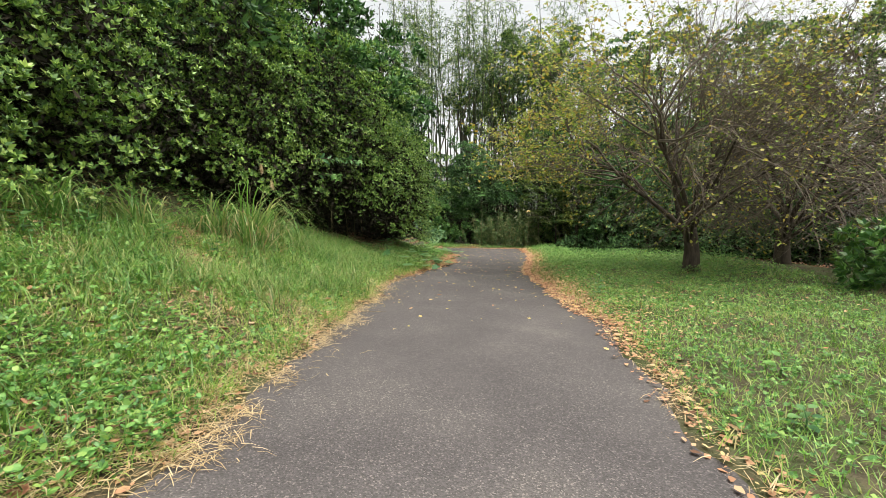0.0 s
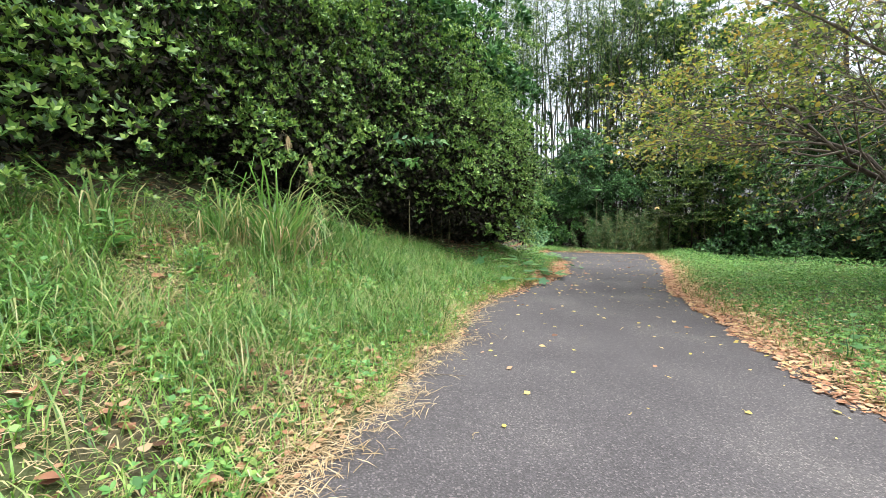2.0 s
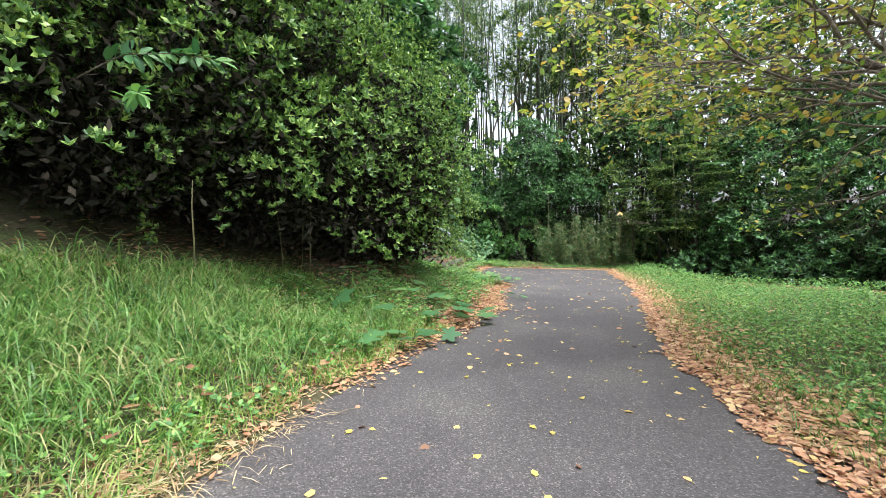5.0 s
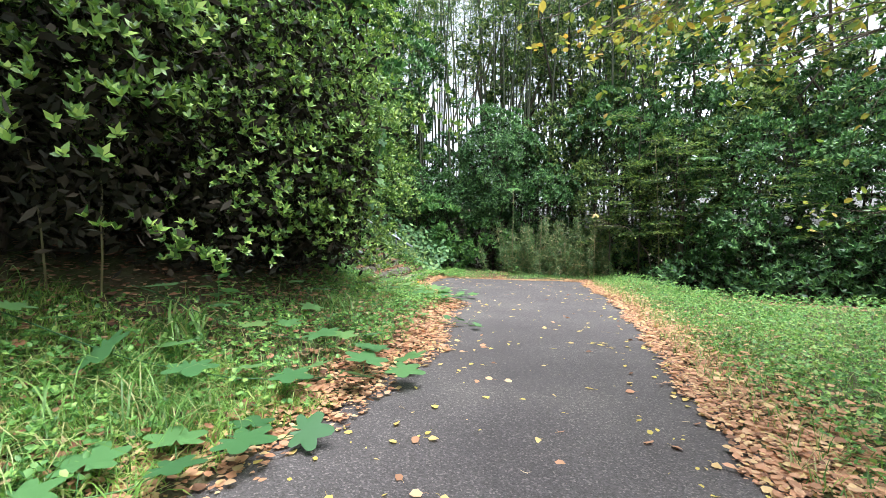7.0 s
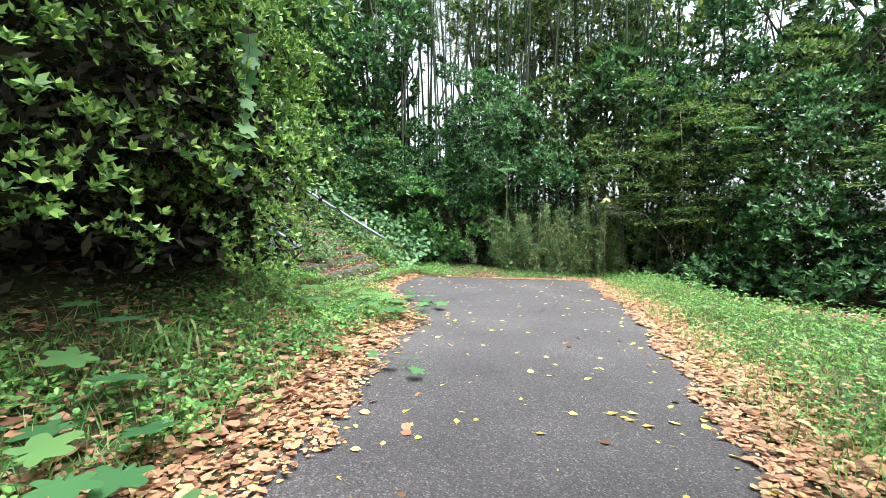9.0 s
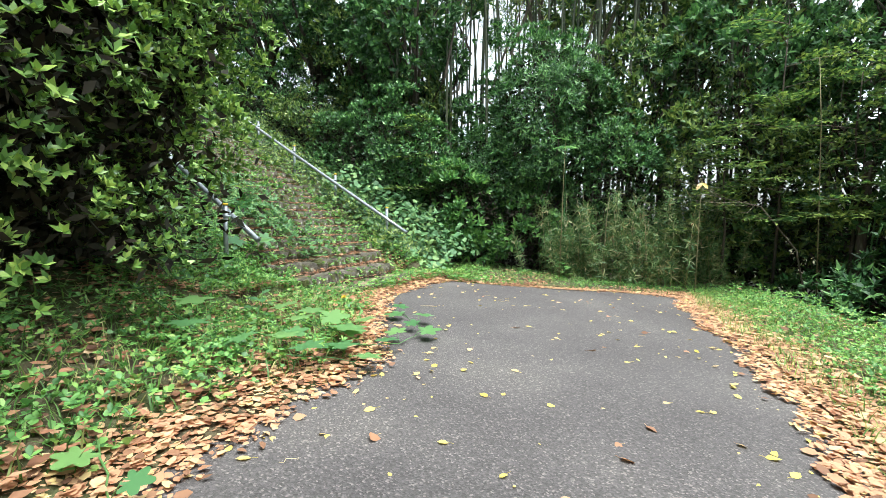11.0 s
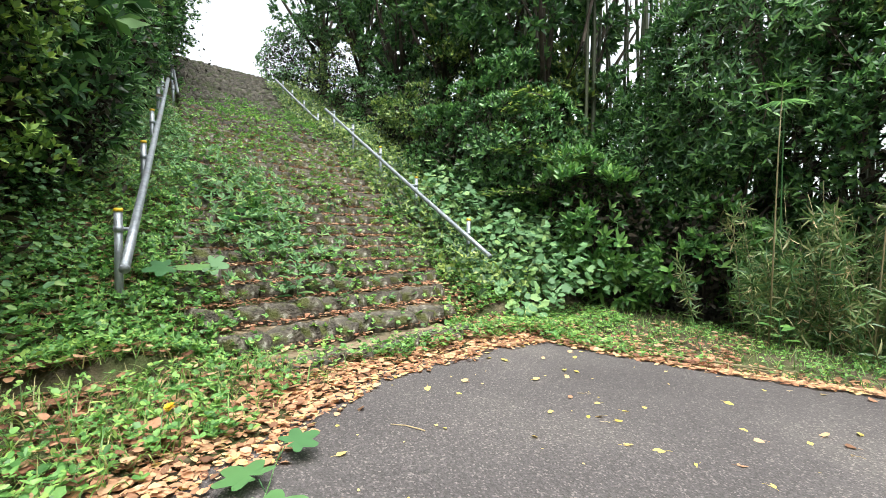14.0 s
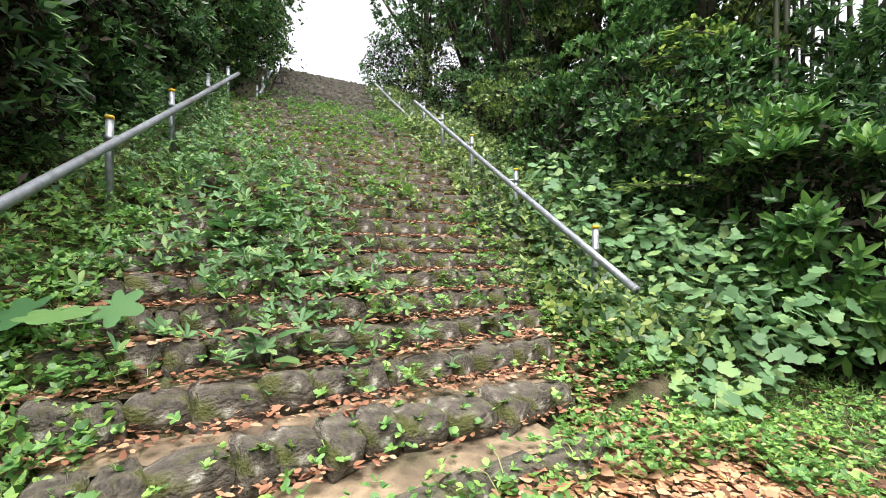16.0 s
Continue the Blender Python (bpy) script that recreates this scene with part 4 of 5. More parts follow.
fx, fy = scatter(1500, -4.7, 3.3, 4, 25.7, lambda x, y: (off_road(x, y) < -0.12) * np.interp(y, [4, 7, 10, 13, 25], [0.12, 0.5, 0.9, 1, 1]) * np.interp(off_road(x, y), [-1.6, -0.2], [0.45, 1.0]))
fr_ = random.Random(5)
for px, py in list(zip(fx, fy))[:300]:
    ob = new("fallen_leaf", FALLEN[fr_.randrange(6)])
    sc = fr_.uniform(0.6, 1.15)
    ob.matrix_world = pose(px, py, float(road_plane(px, py)) + 0.018, fr_.uniform(-8, 8), fr_.uniform(-8, 8), fr_.uniform(0, 360)) @ Matrix.Diagonal((sc, sc, sc, 1))
    tagged(ob, "curled yellow leaf lying on the asphalt", "leaf", group="leaves fallen on the path")


x, y = scatter(2400, -4.7, 3.3, 4.5, 25.7, lambda x, y: (off_road(x, y) < -0.05) * np.interp(y, [4.5, 7, 10, 14, 25], [0.1, 0.6, 0.9, 1, 1]) * np.interp(off_road(x, y), [-1.2, -0.1], [0.2, 0.9]))
tagged(part("small_leaves", litter(x, y, (0.02, 0.06), 0.006), YELLOW), "small pale yellow leaf bits strewn on the asphalt", "leaves", kind="stuff")


# ---- the two spreading autumn trees on the lawn ----
def spreading_tree(foot, crown_c, crown_r, seed, leaves, label, toward=None):
    r = np.random.default_rng(seed)
    foot = np.array((foot[0], foot[1], float(land(foot[0], foot[1]))))
    ob = thing("autumn_tree", label, "tree", foot, group="autumn trees on the lawn")
    c, R = np.array(crown_c, float), np.array(crown_r, float)
    trunk_top = foot + (c - foot) * (0.06, 0.06, 0) + (0, 0, 1.25)
    wood, twigs, tips = [], [], []
    wood.append(tube_arrays(np.array([foot - (0, 0, 0.2), foot + (0.02, 0, 0.15), foot + (0.03, 0.05, 0.7), trunk_top]), [0.34, 0.25, 0.2, 0.19], 12))

    def branch(start, way, length, rad, level):
        n = 6 if level < 3 else 4
        p = [start]
        d = unit(way)
        bend = r.normal(0, 0.16, 3)
        for _ in range(n - 1):
            d = unit(d + bend * 0.5 + r.normal(0, 0.15, 3) + (0, 0, 0.03 if level < 2 else -0.03))
            p.append(p[-1] + d * length / (n - 1))
        p = np.array(p)
        rel = np.linalg.norm((p[-1] - c) / R)
        if level > 1 and (p[:, 2] < np.where(p[:, 0] < 2.4, 2.7 + 0.12 * np.sin(3 * p[:, 1]), np.where(p[:, 0] < 4, 1.3, 0.7))).any():
            return
        ends = rad * np.linspace(1, 0.45 if level < 3 else 0.3, n)
        (wood if level < 2 else twigs).append(tube_arrays(p, np.maximum(ends, 0.0022), 8 if level < 2 else (5 if level == 2 else 3)))
        if level >= 3:
            tips.append(np.c_[p[1:], np.repeat(unit(p[-1] - p[0])[None], n - 1, 0)])
        if level >= 4 or (rel > 1.12 and level > 1):
            return
        kids = (0, 9, 8, 7, 0)[level] if level else 0
        for k in range(kids):
            t = r.uniform(0.3, 1.0) if k else 1.0
            q = p[0] + 0
            f = t * (n - 1)
            a = int(min(f, n - 2))
            q = p[a] + (p[a + 1] - p[a]) * (f - a)
            out = unit(d * 0.9 + unit(r.normal(size=3)) * 0.85 + unit((q - c) / R) * 0.35)
            branch(q, out, length * r.uniform(0.5, 0.75), rad * r.uniform(0.32, 0.48), level + 1)

    for k in range(12):
        a = k * 2 * np.pi / 12 + r.uniform(-0.3, 0.3)
        el = r.uniform(0.08, 1.1)
        way = np.array([np.cos(a) * np.cos(el), np.sin(a) * np.cos(el), np.sin(el)])
        target = c + way * R * 0.75
        start = trunk_top - (0, 0, r.uniform(0.0, 0.55))
        branch(start, target - start, np.linalg.norm(target - start) * 0.62, r.uniform(0.05, 0.085), 1)
    part("trunk", local(joined(wood), foot), BARK, ob, smooth=True)
    part("twig_mass", local(joined(twigs), foot), TWIG, ob)
    T = np.concatenate(tips)
    pick = T[r.integers(0, len(T), leaves * 2)]
    P, W = pick[:, :3], pick[:, 3:]
    keep = r.random(len(P)) < np.clip(0.10 + 0.90 * step(-0.05, 0.7, ((P - c) / R) @ np.array((-0.8, 0.1, 0.4))), 0, 1)
    P, W = P[keep][:leaves], W[keep][:leaves]
    way = unit(W * 0.4 + heading(len(P), -0.9, 0.3))
    arr = leaf_arrays(HEX, P + r.normal(0, 0.03, P.shape), way, UP + r.normal(0, 0.5, P.shape), r.uniform(0.065, 0.115, len(P)), r.uniform(0.042, 0.072, len(P)))
    part("leaves", local(arr, foot), PLUM, ob, "thin yellow-green leaves turning yellow")
    return ob


spreading_tree((6.05, 12.3), (4.9, 11.6, 4.1), (4.9, 5.9, 4.1), 21, 25000, "wide low-spreading autumn tree with bare twigs and yellow-green leaves")
spreading_tree((9.3, 14.6), (9.8, 13.4, 4.2), (5.0, 5.4, 4.2), 22, 9000, "half-bare spreading autumn tree with tangled grey twigs")

# ---- woodland at the path's end ----
WOOD = "bushes closing the end of the path"
for k, (bx, by, bz, rx_, ry_, rz_, mat, nn, L, W, shp, lab) in enumerate([
        (-8.3, 27.6, 3.0, 2.0, 1.3, 2.0, DARK, 3200, 0.12, 0.05, DIAMOND, "dark glossy evergreen bush above the handrail"),
        (-5.7, 27.5, 1.4, 1.3, 0.9, 1.3, GLOSSY, 900, 0.17, 0.06, OVAL, "glossy broad-leaved evergreen bush by the stairs"),
        (-3.9, 28.0, 0.8, 1.1, 0.8, 1.0, GLOSSY, 700, 0.16, 0.055, OVAL, "low glossy evergreen bush at the end of the path"),
        (-3.7, 28.6, 4.3, 1.7, 1.5, 2.2, DARK, 5200, 0.13, 0.035, LANCE, "dense dark blue-green evergreen tree"),
        (-4.9, 28.9, 2.4, 1.6, 1.3, 1.6, DARK, 2600, 0.13, 0.04, LANCE, "dark evergreen bush under the trees"),
        (-2.0, 29.0, 2.6, 1.5, 1.2, 1.5, DARK, 2200, 0.12, 0.045, DIAMOND, "dark evergreen bush under the trees"),
        (1.2, 29.0, 2.4, 1.7, 1.3, 2.4, FOREST, 2600, 0.13, 0.05, DIAMOND, "leafy green understorey bush"),
        (3.6, 28.6, 2.6, 1.9, 1.5, 2.6, FOREST, 2600, 0.13, 0.05, DIAMOND, "leafy green understorey bush"),
        (5.9, 27.0, 2.6, 2.2, 1.5, 2.7, DARK, 2800, 0.13, 0.05, DIAMOND, "dark understorey bush behind the lawn"),
        (8.3, 25.0, 2.6, 2.0, 1.6, 2.7, DARK, 2600, 0.13, 0.05, DIAMOND, "dark understorey bush behind the lawn"),
        (10.3, 22.3, 2.6, 2.0, 2.0, 2.7, DARK, 2400, 0.14, 0.055, DIAMOND, "dark understorey bush behind the lawn"),
        (12.4, 18.6, 2.6, 2.2, 2.6, 2.7, FOREST, 2200, 0.14, 0.055, DIAMOND, "green bush behind the autumn trees"),
        (13.2, 12.5, 2.2, 2.2, 2.8, 2.4, FOREST, 2200, 0.14, 0.055, DIAMOND, "green bush behind the autumn trees"),
        (9.6, 8.6, 0.8, 1.5, 1.4, 0.9, GLOSSY, 1300, 0.16, 0.075, DIAMOND, "low glossy broad-leaved bush on the lawn"),
        (12.0, 5.0, 1.6, 2.0, 2.6, 1.8, FOREST, 1500, 0.15, 0.06, DIAMOND, "green bush at the edge of the lawn"),
        (12.5, -1.0, 2.0, 2.0, 3.2, 2.2, FOREST, 1500, 0.16, 0.06, DIAMOND, "green bush at the edge of the lawn")]):
    shrub("understorey_bush", lab, "bush", (bx, by, 0), (bx, by, bz), (rx_, ry_, rz_), mat, int(nn * 0.8), 5, (L * 0.9, L * 1.5), (W * 1.0, W * 1.5), 70 + k, stems=10, thick=0.045, shape=shp, group=WOOD, inner=0.3, tangle=1100 if by > 20 else 0)


def bamboo(foot, height, seed, lean):
    r = np.random.default_rng(seed)
    f = np.array((foot[0], foot[1], float(land(foot[0], foot[1]))))
    t = np.linspace(0, 1, 9)
    p = f + np.stack([lean[0] * t ** 2.2, lean[1] * t ** 2.2, height * t], -1)
    ob = thing("bamboo", "tall slender grey-green bamboo culm with feathery leaves", "bamboo", f, group="bamboo grove")
    part("culm", local(tube_arrays(p, 0.066 * r.uniform(0.7, 1.1) * np.linspace(1, 0.25, 9), 7), f), CULM, ob, smooth=True)
    n = 115
    u = r.uniform(0.42, 1, n) ** 0.7
    i0 = np.minimum((u * 8).astype(int), 7)
    base = p[i0] + (p[i0 + 1] - p[i0]) * (u * 8 - i0)[:, None]
    out = heading(n, -0.3, 0.6)
    P = base + out * (r.uniform(0.15, 1.15, n) * (1.15 - 0.55 * u))[:, None]
    part("foliage", local(rosettes(P, out * 0.4 - (0, 0, 0.3) + r.normal(0, 0.3, P.shape), 4, (0.20, 0.36), (0.03, 0.05), LANCE, 0.9), f), FOREST, ob)
    return ob


br = random.Random(9)
for k in range(95):
    bx = br.uniform(-10.5, 2.5)
    by = br.uniform(30.0, 38.5) + max(0, (-bx - 9) * 0.15)
    bamboo((bx, by), br.uniform(14, 19), 200 + k, (br.uniform(-1.2, 1.2), br.uniform(-1.0, 0.6)))

# Tall trees of the wood: foot, height of the crown's middle over the ground, radii, trunk, whorls
for k, (tx, ty, h, rx_, rz_, th, nn, mat, bark) in enumerate([
        (-4.9, 34.0, 12.5, 3.4, 3.6, 0.20, 4200, FOREST, PALE_BARK), (-0.6, 33.5, 11.5, 3.0, 4.6, 0.16, 5000, FOREST, BARK), (2.6, 32.5, 10.0, 3.0, 4.8, 0.15, 5200, FOREST, BARK), (5.8, 31.5, 9.0, 3.0, 4.8, 0.15, 5200, DARK, BARK),
        (9.0, 30.0, 9.0, 3.2, 5.0, 0.16, 5000, FOREST, BARK), (12.2, 27.0, 8.6, 3.2, 5.0, 0.16, 4600, DARK, BARK), (14.6, 22.5, 8.0, 3.2, 4.6, 0.16, 4000, FOREST, BARK), (16.0, 17, 7.6, 3.2, 4.4, 0.16, 3600, FOREST, BARK), (16.6, 10.5, 7.4, 3.2, 4.2, 0.16, 3000, FOREST, BARK), (16.5, 3.5, 7.0, 3.4, 4.2, 0.16, 2400, FOREST, BARK),
        (0.5, 38, 13, 3.6, 4.5, 0.18, 3000, DARK, BARK), (5.0, 37.5, 12, 3.6, 5, 0.18, 3000, DARK, BARK), (10, 36, 12, 3.8, 5, 0.18, 3000, FOREST, BARK), 
        (-9.2, 30.4, 7.5, 2.6, 3.2, 0.15, 4000, DARK, BARK), (-12.0, 31.2, 8.0, 2.6, 3.4, 0.16, 4000, FOREST, BARK), (-15.0, 31.6, 7.6, 2.6, 3.4, 0.17, 3800, DARK, BARK), (-18.2, 31.8, 7.4, 2.8, 3.6, 0.18, 3800, DARK, BARK), (-21.5, 31.6, 7.0, 2.8, 3.6, 0.2, 3600, DARK, BARK), (-25.0, 31.2, 6.2, 2.8, 3.4, 0.2, 3400, DARK, BARK), (-17, 36, 9, 3.4, 4, 0.18, 2600, DARK, BARK), (-23, 36, 9, 3.4, 4.5, 0.2, 2600, DARK, BARK), (-12, 37, 11, 3.4, 4.5, 0.2, 2600, DARK, BARK)]):
    gz = float(land(tx, ty))
    shrub("woodland_tree", "tall woodland tree with a leafy crown against the sky", "tree", (tx, ty, 0), (tx + (1.5 if k == 0 else 0), ty, gz + h), (rx_, rx_, rz_), mat, int(nn * (0.46 if tx < -8 else 0.38 if tx > 5 else 0.29)), 5, (0.19, 0.34), (0.085, 0.13), 120 + k, bark=bark, stems=14, thick=th, group="woodland trees", inner=0.15, rough=0.28, spray=0.6)
for k, (tx, ty, cz_, r_) in enumerate([(-9.6, 31.6, 4.6, 1.8), (-12.6, 33.2, 6.0, 2.0), (-7.0, 32.4, 3.8, 1.7), (-1.2, 30.6, 5.0, 1.9), (1.4, 30.6, 5.4, 2.0), (3.9, 30.2, 5.0, 2.0), (6.4, 29.4, 5.0, 2.0), (8.8, 27.9, 5.0, 2.0), (10.8, 25.2, 4.8, 2.0), (12.6, 21.8, 4.8, 2.1), (11.8, 23.6, 6.2, 1.8), (-11.0, 31.0, 0, 1.9), (-13.6, 31.6, 0, 2.0), (-16.4, 32.2, 0, 2.1), (-19.6, 32.6, 0, 2.2)]):
    shrub("understorey_tree", "dense dark understorey tree filling the wood's edge", "tree", (tx, ty, 0), (tx, ty, cz_ if cz_ else float(land(tx, ty)) + 2.6), (r_, r_ * 0.9, 2.3), DARK if k % 3 else FOREST, 1250, 5, (0.16, 0.28), (0.065, 0.105), 560 + k, stems=9, thick=0.07, group="understorey trees", spray=0.5, inner=0.2, tangle=600)
# Low growth filling the shade under the trees
for k in range(26):
    a_ = k / 25
    bx, by = np.interp(a_, [0, 0.55, 1], [-8.5, 9.0, 13.5]) + br.uniform(-0.3, 0.3), np.interp(a_, [0, 0.45, 0.62, 1], [30.0, 30.4, 28.5, 8.0]) + br.uniform(-0.3, 0.3)
    hh = br.uniform(1.0, 1.9)
    shrub("shade_bush", "dark leafy bush in the shade of the wood", "bush", (bx, by, 0), (bx, by, float(land(bx, by)) + hh * 0.8), (1.5, 1.3, hh), DARK if k % 2 else FOREST, 560, 5, (0.14, 0.24), (0.06, 0.10), 500 + k, stems=6, thick=0.03, group="bushes in the shade of the wood", spray=0.45, tangle=700)

for k, (bx, by, hh) in enumerate([(3.6, 26.7, 0.6), (5.2, 25.8, 1.3), (6.6, 24.3, 0.7), (7.9, 22.9, 1.5), (9.4, 20.2, 0.9), (10.8, 17.6, 1.4)]):
    shrub("shade_bush", "dark leafy bush where the lawn meets the wood", "bush", (bx, by, 0), (bx, by, float(land(bx, by)) + hh * 0.9), (1.2, 1.0, hh), DARK, 420, 5, (0.13, 0.24), (0.05, 0.09), 640 + k, stems=16, thick=0.022, shape=LANCE, group="bushes in the shade of the wood", spray=0.55, tiered=True, rough=0.45, tangle=500)

# Dwarf bamboo thicket at the end
for k, (bx, by) in enumerate([(-1.9, 27.2), (-1.0, 27.3), (-0.2, 27.4), (-2.7, 27.5), (0.5, 27.8)]):
    f = np.array((bx, by, float(land(bx, by))))
    ob = thing("dwarf_bamboo", "clump of dwarf bamboo with long drooping partly dry leaves", "bamboo", f, group="dwarf bamboo thicket")
    r = np.random.default_rng(300 + k)
    canes, P = [], []
    for c_ in range(22):
        a = f + np.r_[r.normal(0, 0.38, 2), 0]
        top = a + np.r_[r.normal(0, 0.25, 2), r.uniform(0.9, 2.3)]
        canes.append(tube_arrays(np.array([a, (a + top) / 2 + np.r_[r.normal(0, 0.04, 2), 0], top]), [0.006, 0.005, 0.003], 5))
        for t in r.uniform(0.1, 1.0, 22):
            P.append(a + (top - a) * t)
    P = np.array(P)
    tagged(part("stalk_mass", local(joined(canes), f), CANE, ob), kind="stuff")
    part("leaves", local(rosettes(P, heading(len(P), -0.1, 0.8) + rng.normal(0, 0.2, (len(P), 3)), 6, (0.13, 0.28), (0.015, 0.027), DROOPLEAF, 1.0), f), SASA, ob)
    part("dead_leaves", local(rosettes(P[::10], heading(len(P[::10]), -1.2, 0.0), 4, (0.12, 0.24), (0.012, 0.02), DROOPLEAF, 0.7), f), STRAW, ob, "hanging dry straw-coloured leaves")

# ---- creepers ----
x, y = scatter(2300, -9.2, -5.0, 24.0, 27.6, lambda x, y: (y > 24.55 + 0.15 * (-5 - x)) * (off_road(x, y) > 0.5) * np.clip(1.2 - 0.25 * np.abs(x + 6.3), 0.1, 1))
n = len(x)
P = on_land(x, y, 0) + np.stack([0 * x, 0 * x, rng.uniform(0.06, 0.3, n) + (0.3 * patchy(x, y, 2, 3) + 0.7) * step(25.0, 26.0, y) * rng.uniform(0.3, 1.1, n)], -1)
tagged(part("creeper_patch", leaf_arrays(ROUNDED, P, heading(n, -0.6, 0.1), np.array((0.5, -0.5, 1.0)) + rng.normal(0, 0.3, (n, 3)), rng.uniform(0.08, 0.18, n), rng.uniform(0.08, 0.18, n)), KUDZU), "mat of pale green lobed creeper leaves by the handrail", "creeper", kind="stuff")
# weeds on and beside the stairs
x, y = scatter(17000, -19, -5.1, 20.2, 27.5, lambda x, y: (along(x, y) > FIRST_S) * np.clip(1.15 - 0.05 * (along(x, y) - 5), 0.25, 1) * (0.14 + 0.86 * step(0.40, 0.6, patchy(x, y, 1.5, 4))))
n = len(x)
s_ = along(x, y)
lo, hi = stair_sides(s_)
k_ = np.floor((s_ - FIRST_S) / RUN)
zst = np.where((y > lo) & (y < hi), np.where(s_ < LAND_S - 2, FIRST_Z + k_ * RISE, stair_line(s_)), land(x, y))
P = np.stack([x, y, zst + rng.uniform(0.03, 0.18, n)], -1)
tagged(part("stair_weeds", rosettes(P, UP + rng.normal(0, 0.3, (n, 3)), 6, (0.025, 0.065), (0.02, 0.045), HEX, 1.15), HERB), "green weeds growing over the stone steps", "weeds", kind="stuff")
x, y = scatter(17000, -20, -5.2, 18.6, 21.5, lambda x, y: (along(x, y) > FIRST_S) * (y < stair_sides(along(x, y))[0] + 0.25) * 0.9)
n = len(x)
P = on_land(x, y) + np.stack([0 * x, 0 * x, rng.uniform(0.03, 1.0, n) * np.interp(x, [-10, -6.5], [0.5, 0.18])], -1)
k = x > -7.6 - rng.uniform(0, 2.5, n)
for mat, pick, words in ((HERB, k, "rank green weeds beside the stairs"), (KUDZU, ~k, "dusky green weeds higher beside the stairs")):
    m = int(pick.sum())
    tagged(part("side_weeds", rosettes(P[pick], UP + np.array((0.4, 0, 0)) + rng.normal(0, 0.35, (m, 3)), 5, (0.025, 0.075), (0.016, 0.045), DIAMOND, 1.1), mat), words, "weeds", kind="stuff")
x, y = scatter(2000, -9.0, -5.2, 18.2, 20.4, lambda x, y: np.exp(-(((y - 19.0 - 0.2 * (-5.5 - x)) / 0.5) ** 2)) * 0.9 * (y < 19.65 + 0.2 * (-6.2 - x)))
n = len(x)
P = on_land(x, y) + np.stack([0 * x, 0 * x, rng.uniform(0.1, 1.25, n) ** 1.3 * np.interp(x, [-6, -5], [1, 0.35])], -1)
tagged(part("climbing_leaves", leaf_arrays(OVAL, P, unit(heading(n, -0.7, 0.2) + (0.3, 0.2, 0)), np.array((0.6, 0.1, 1.0)) + rng.normal(0, 0.35, (n, 3)), rng.uniform(0.05, 0.10, n), rng.uniform(0.035, 0.065, n)), KUDZU), "climbing broad green leaves round the handrail posts", "vine", kind="stuff")
x, y = scatter(14000, -24, -5.2, 24.2, 30, lambda x, y: (along(x, y) > FIRST_S) * (y > stair_sides(along(x, y))[1] - 0.2) * 0.8)
n = len(x)
P = on_land(x, y) + np.stack([0 * x, 0 * x, rng.uniform(0.05, 0.5, n)], -1)
tagged(part("slope_weeds", rosettes(P, UP + np.array((0.4, -0.3, 0)) + rng.normal(0, 0.35, (n, 3)), 5, (0.06, 0.13), (0.035, 0.07), DIAMOND, 1.1), FOREST), "rank green weeds on the slope by the stairs", "weeds", kind="stuff")
x, y = scatter(27000, -14, -4.9, 20.3, 25.6, lambda x, y: (along(x, y) > FIRST_S) * np.interp(along(x, y), [7, 12], [1, 0.4]) * (y > stair_sides(along(x, y))[0]) * (y < stair_sides(along(x, y))[1]) * 1.0)
s_ = along(x, y)
z_ = FIRST_Z + np.floor((s_ - FIRST_S) / RUN) * RISE
n = len(x)
P = np.stack([x, y, z_ + rng.uniform(0.0, 0.03, n)], -1)
L = rng.uniform(0.03, 0.08, n)
tagged(part("step_litter", leaf_arrays(CUPPED, P, heading(n, -0.2, 0.3), UP + rng.normal(0, 0.25, (n, 3)), L, L * 0.6), RED_LITTER), "brown leaves lying on the steps", "leaves", kind="stuff")


x, y = scatter(6000, -8.0, -4.4, 23.2, 26.6, lambda x, y: (off_road(x, y) > 0.3) * (0.15 + 0.85 * step(0.35, 0.6, patchy(x, y, 2.0, 21))) * (y > stair_sides(np.maximum(along(x, y), 5.0))[1] - 0.1) * 0.9)
tagged(part("verge_weeds", herbs(x, y, (0.02, 0.13), (0.02, 0.055), 5, HEX), HERB), "low green weeds between the stairs and the path", "weeds", kind="stuff")
x, y = scatter(19000, -7.0, -2.6, 22.6, 26.8, lambda x, y: (off_road(x, y) > 0.1) * ((along(x, y) < FIRST_S - 0.2) | (y > stair_sides(np.maximum(along(x, y), 5.0))[1])) * np.exp(-off_road(x, y) / 1.5))
tagged(part("verge_litter", litter(x, y, (0.04, 0.085), 0.12), RED_LITTER), "reddish brown leaves between the stairs and the path", "leaves", kind="stuff")
x, y = scatter(26000, -16, -2.6, 17.5, 24.8, lambda x, y: (off_road(x, y) > 0.15) * (x < left_edge(np.minimum(y, 24.2))) * ((along(x, y) < FIRST_S - 0.3) | (y < stair_sides(along(x, y))[0] + 0.2)) * (0.2 + 0.8 * patchy(x, y, 2.1, 6)))
tagged(part("foot_grass", blades(x, y, (0.08, 0.34), (0.006, 0.012), DROOP, (0.4, 1.3)), DEEP_GRASS), "thin grass among the weeds at the foot of the stairs", "grass", kind="stuff")
x, y = scatter(26000, -9, -2.6, 17.5, 24.8, lambda x, y: (off_road(x, y) > 0.2) * (x < left_edge(np.minimum(y, 24.2))) * ((along(x, y) < FIRST_S - 0.3) | (y < stair_sides(along(x, y))[0] + 0.2)) * 0.5)
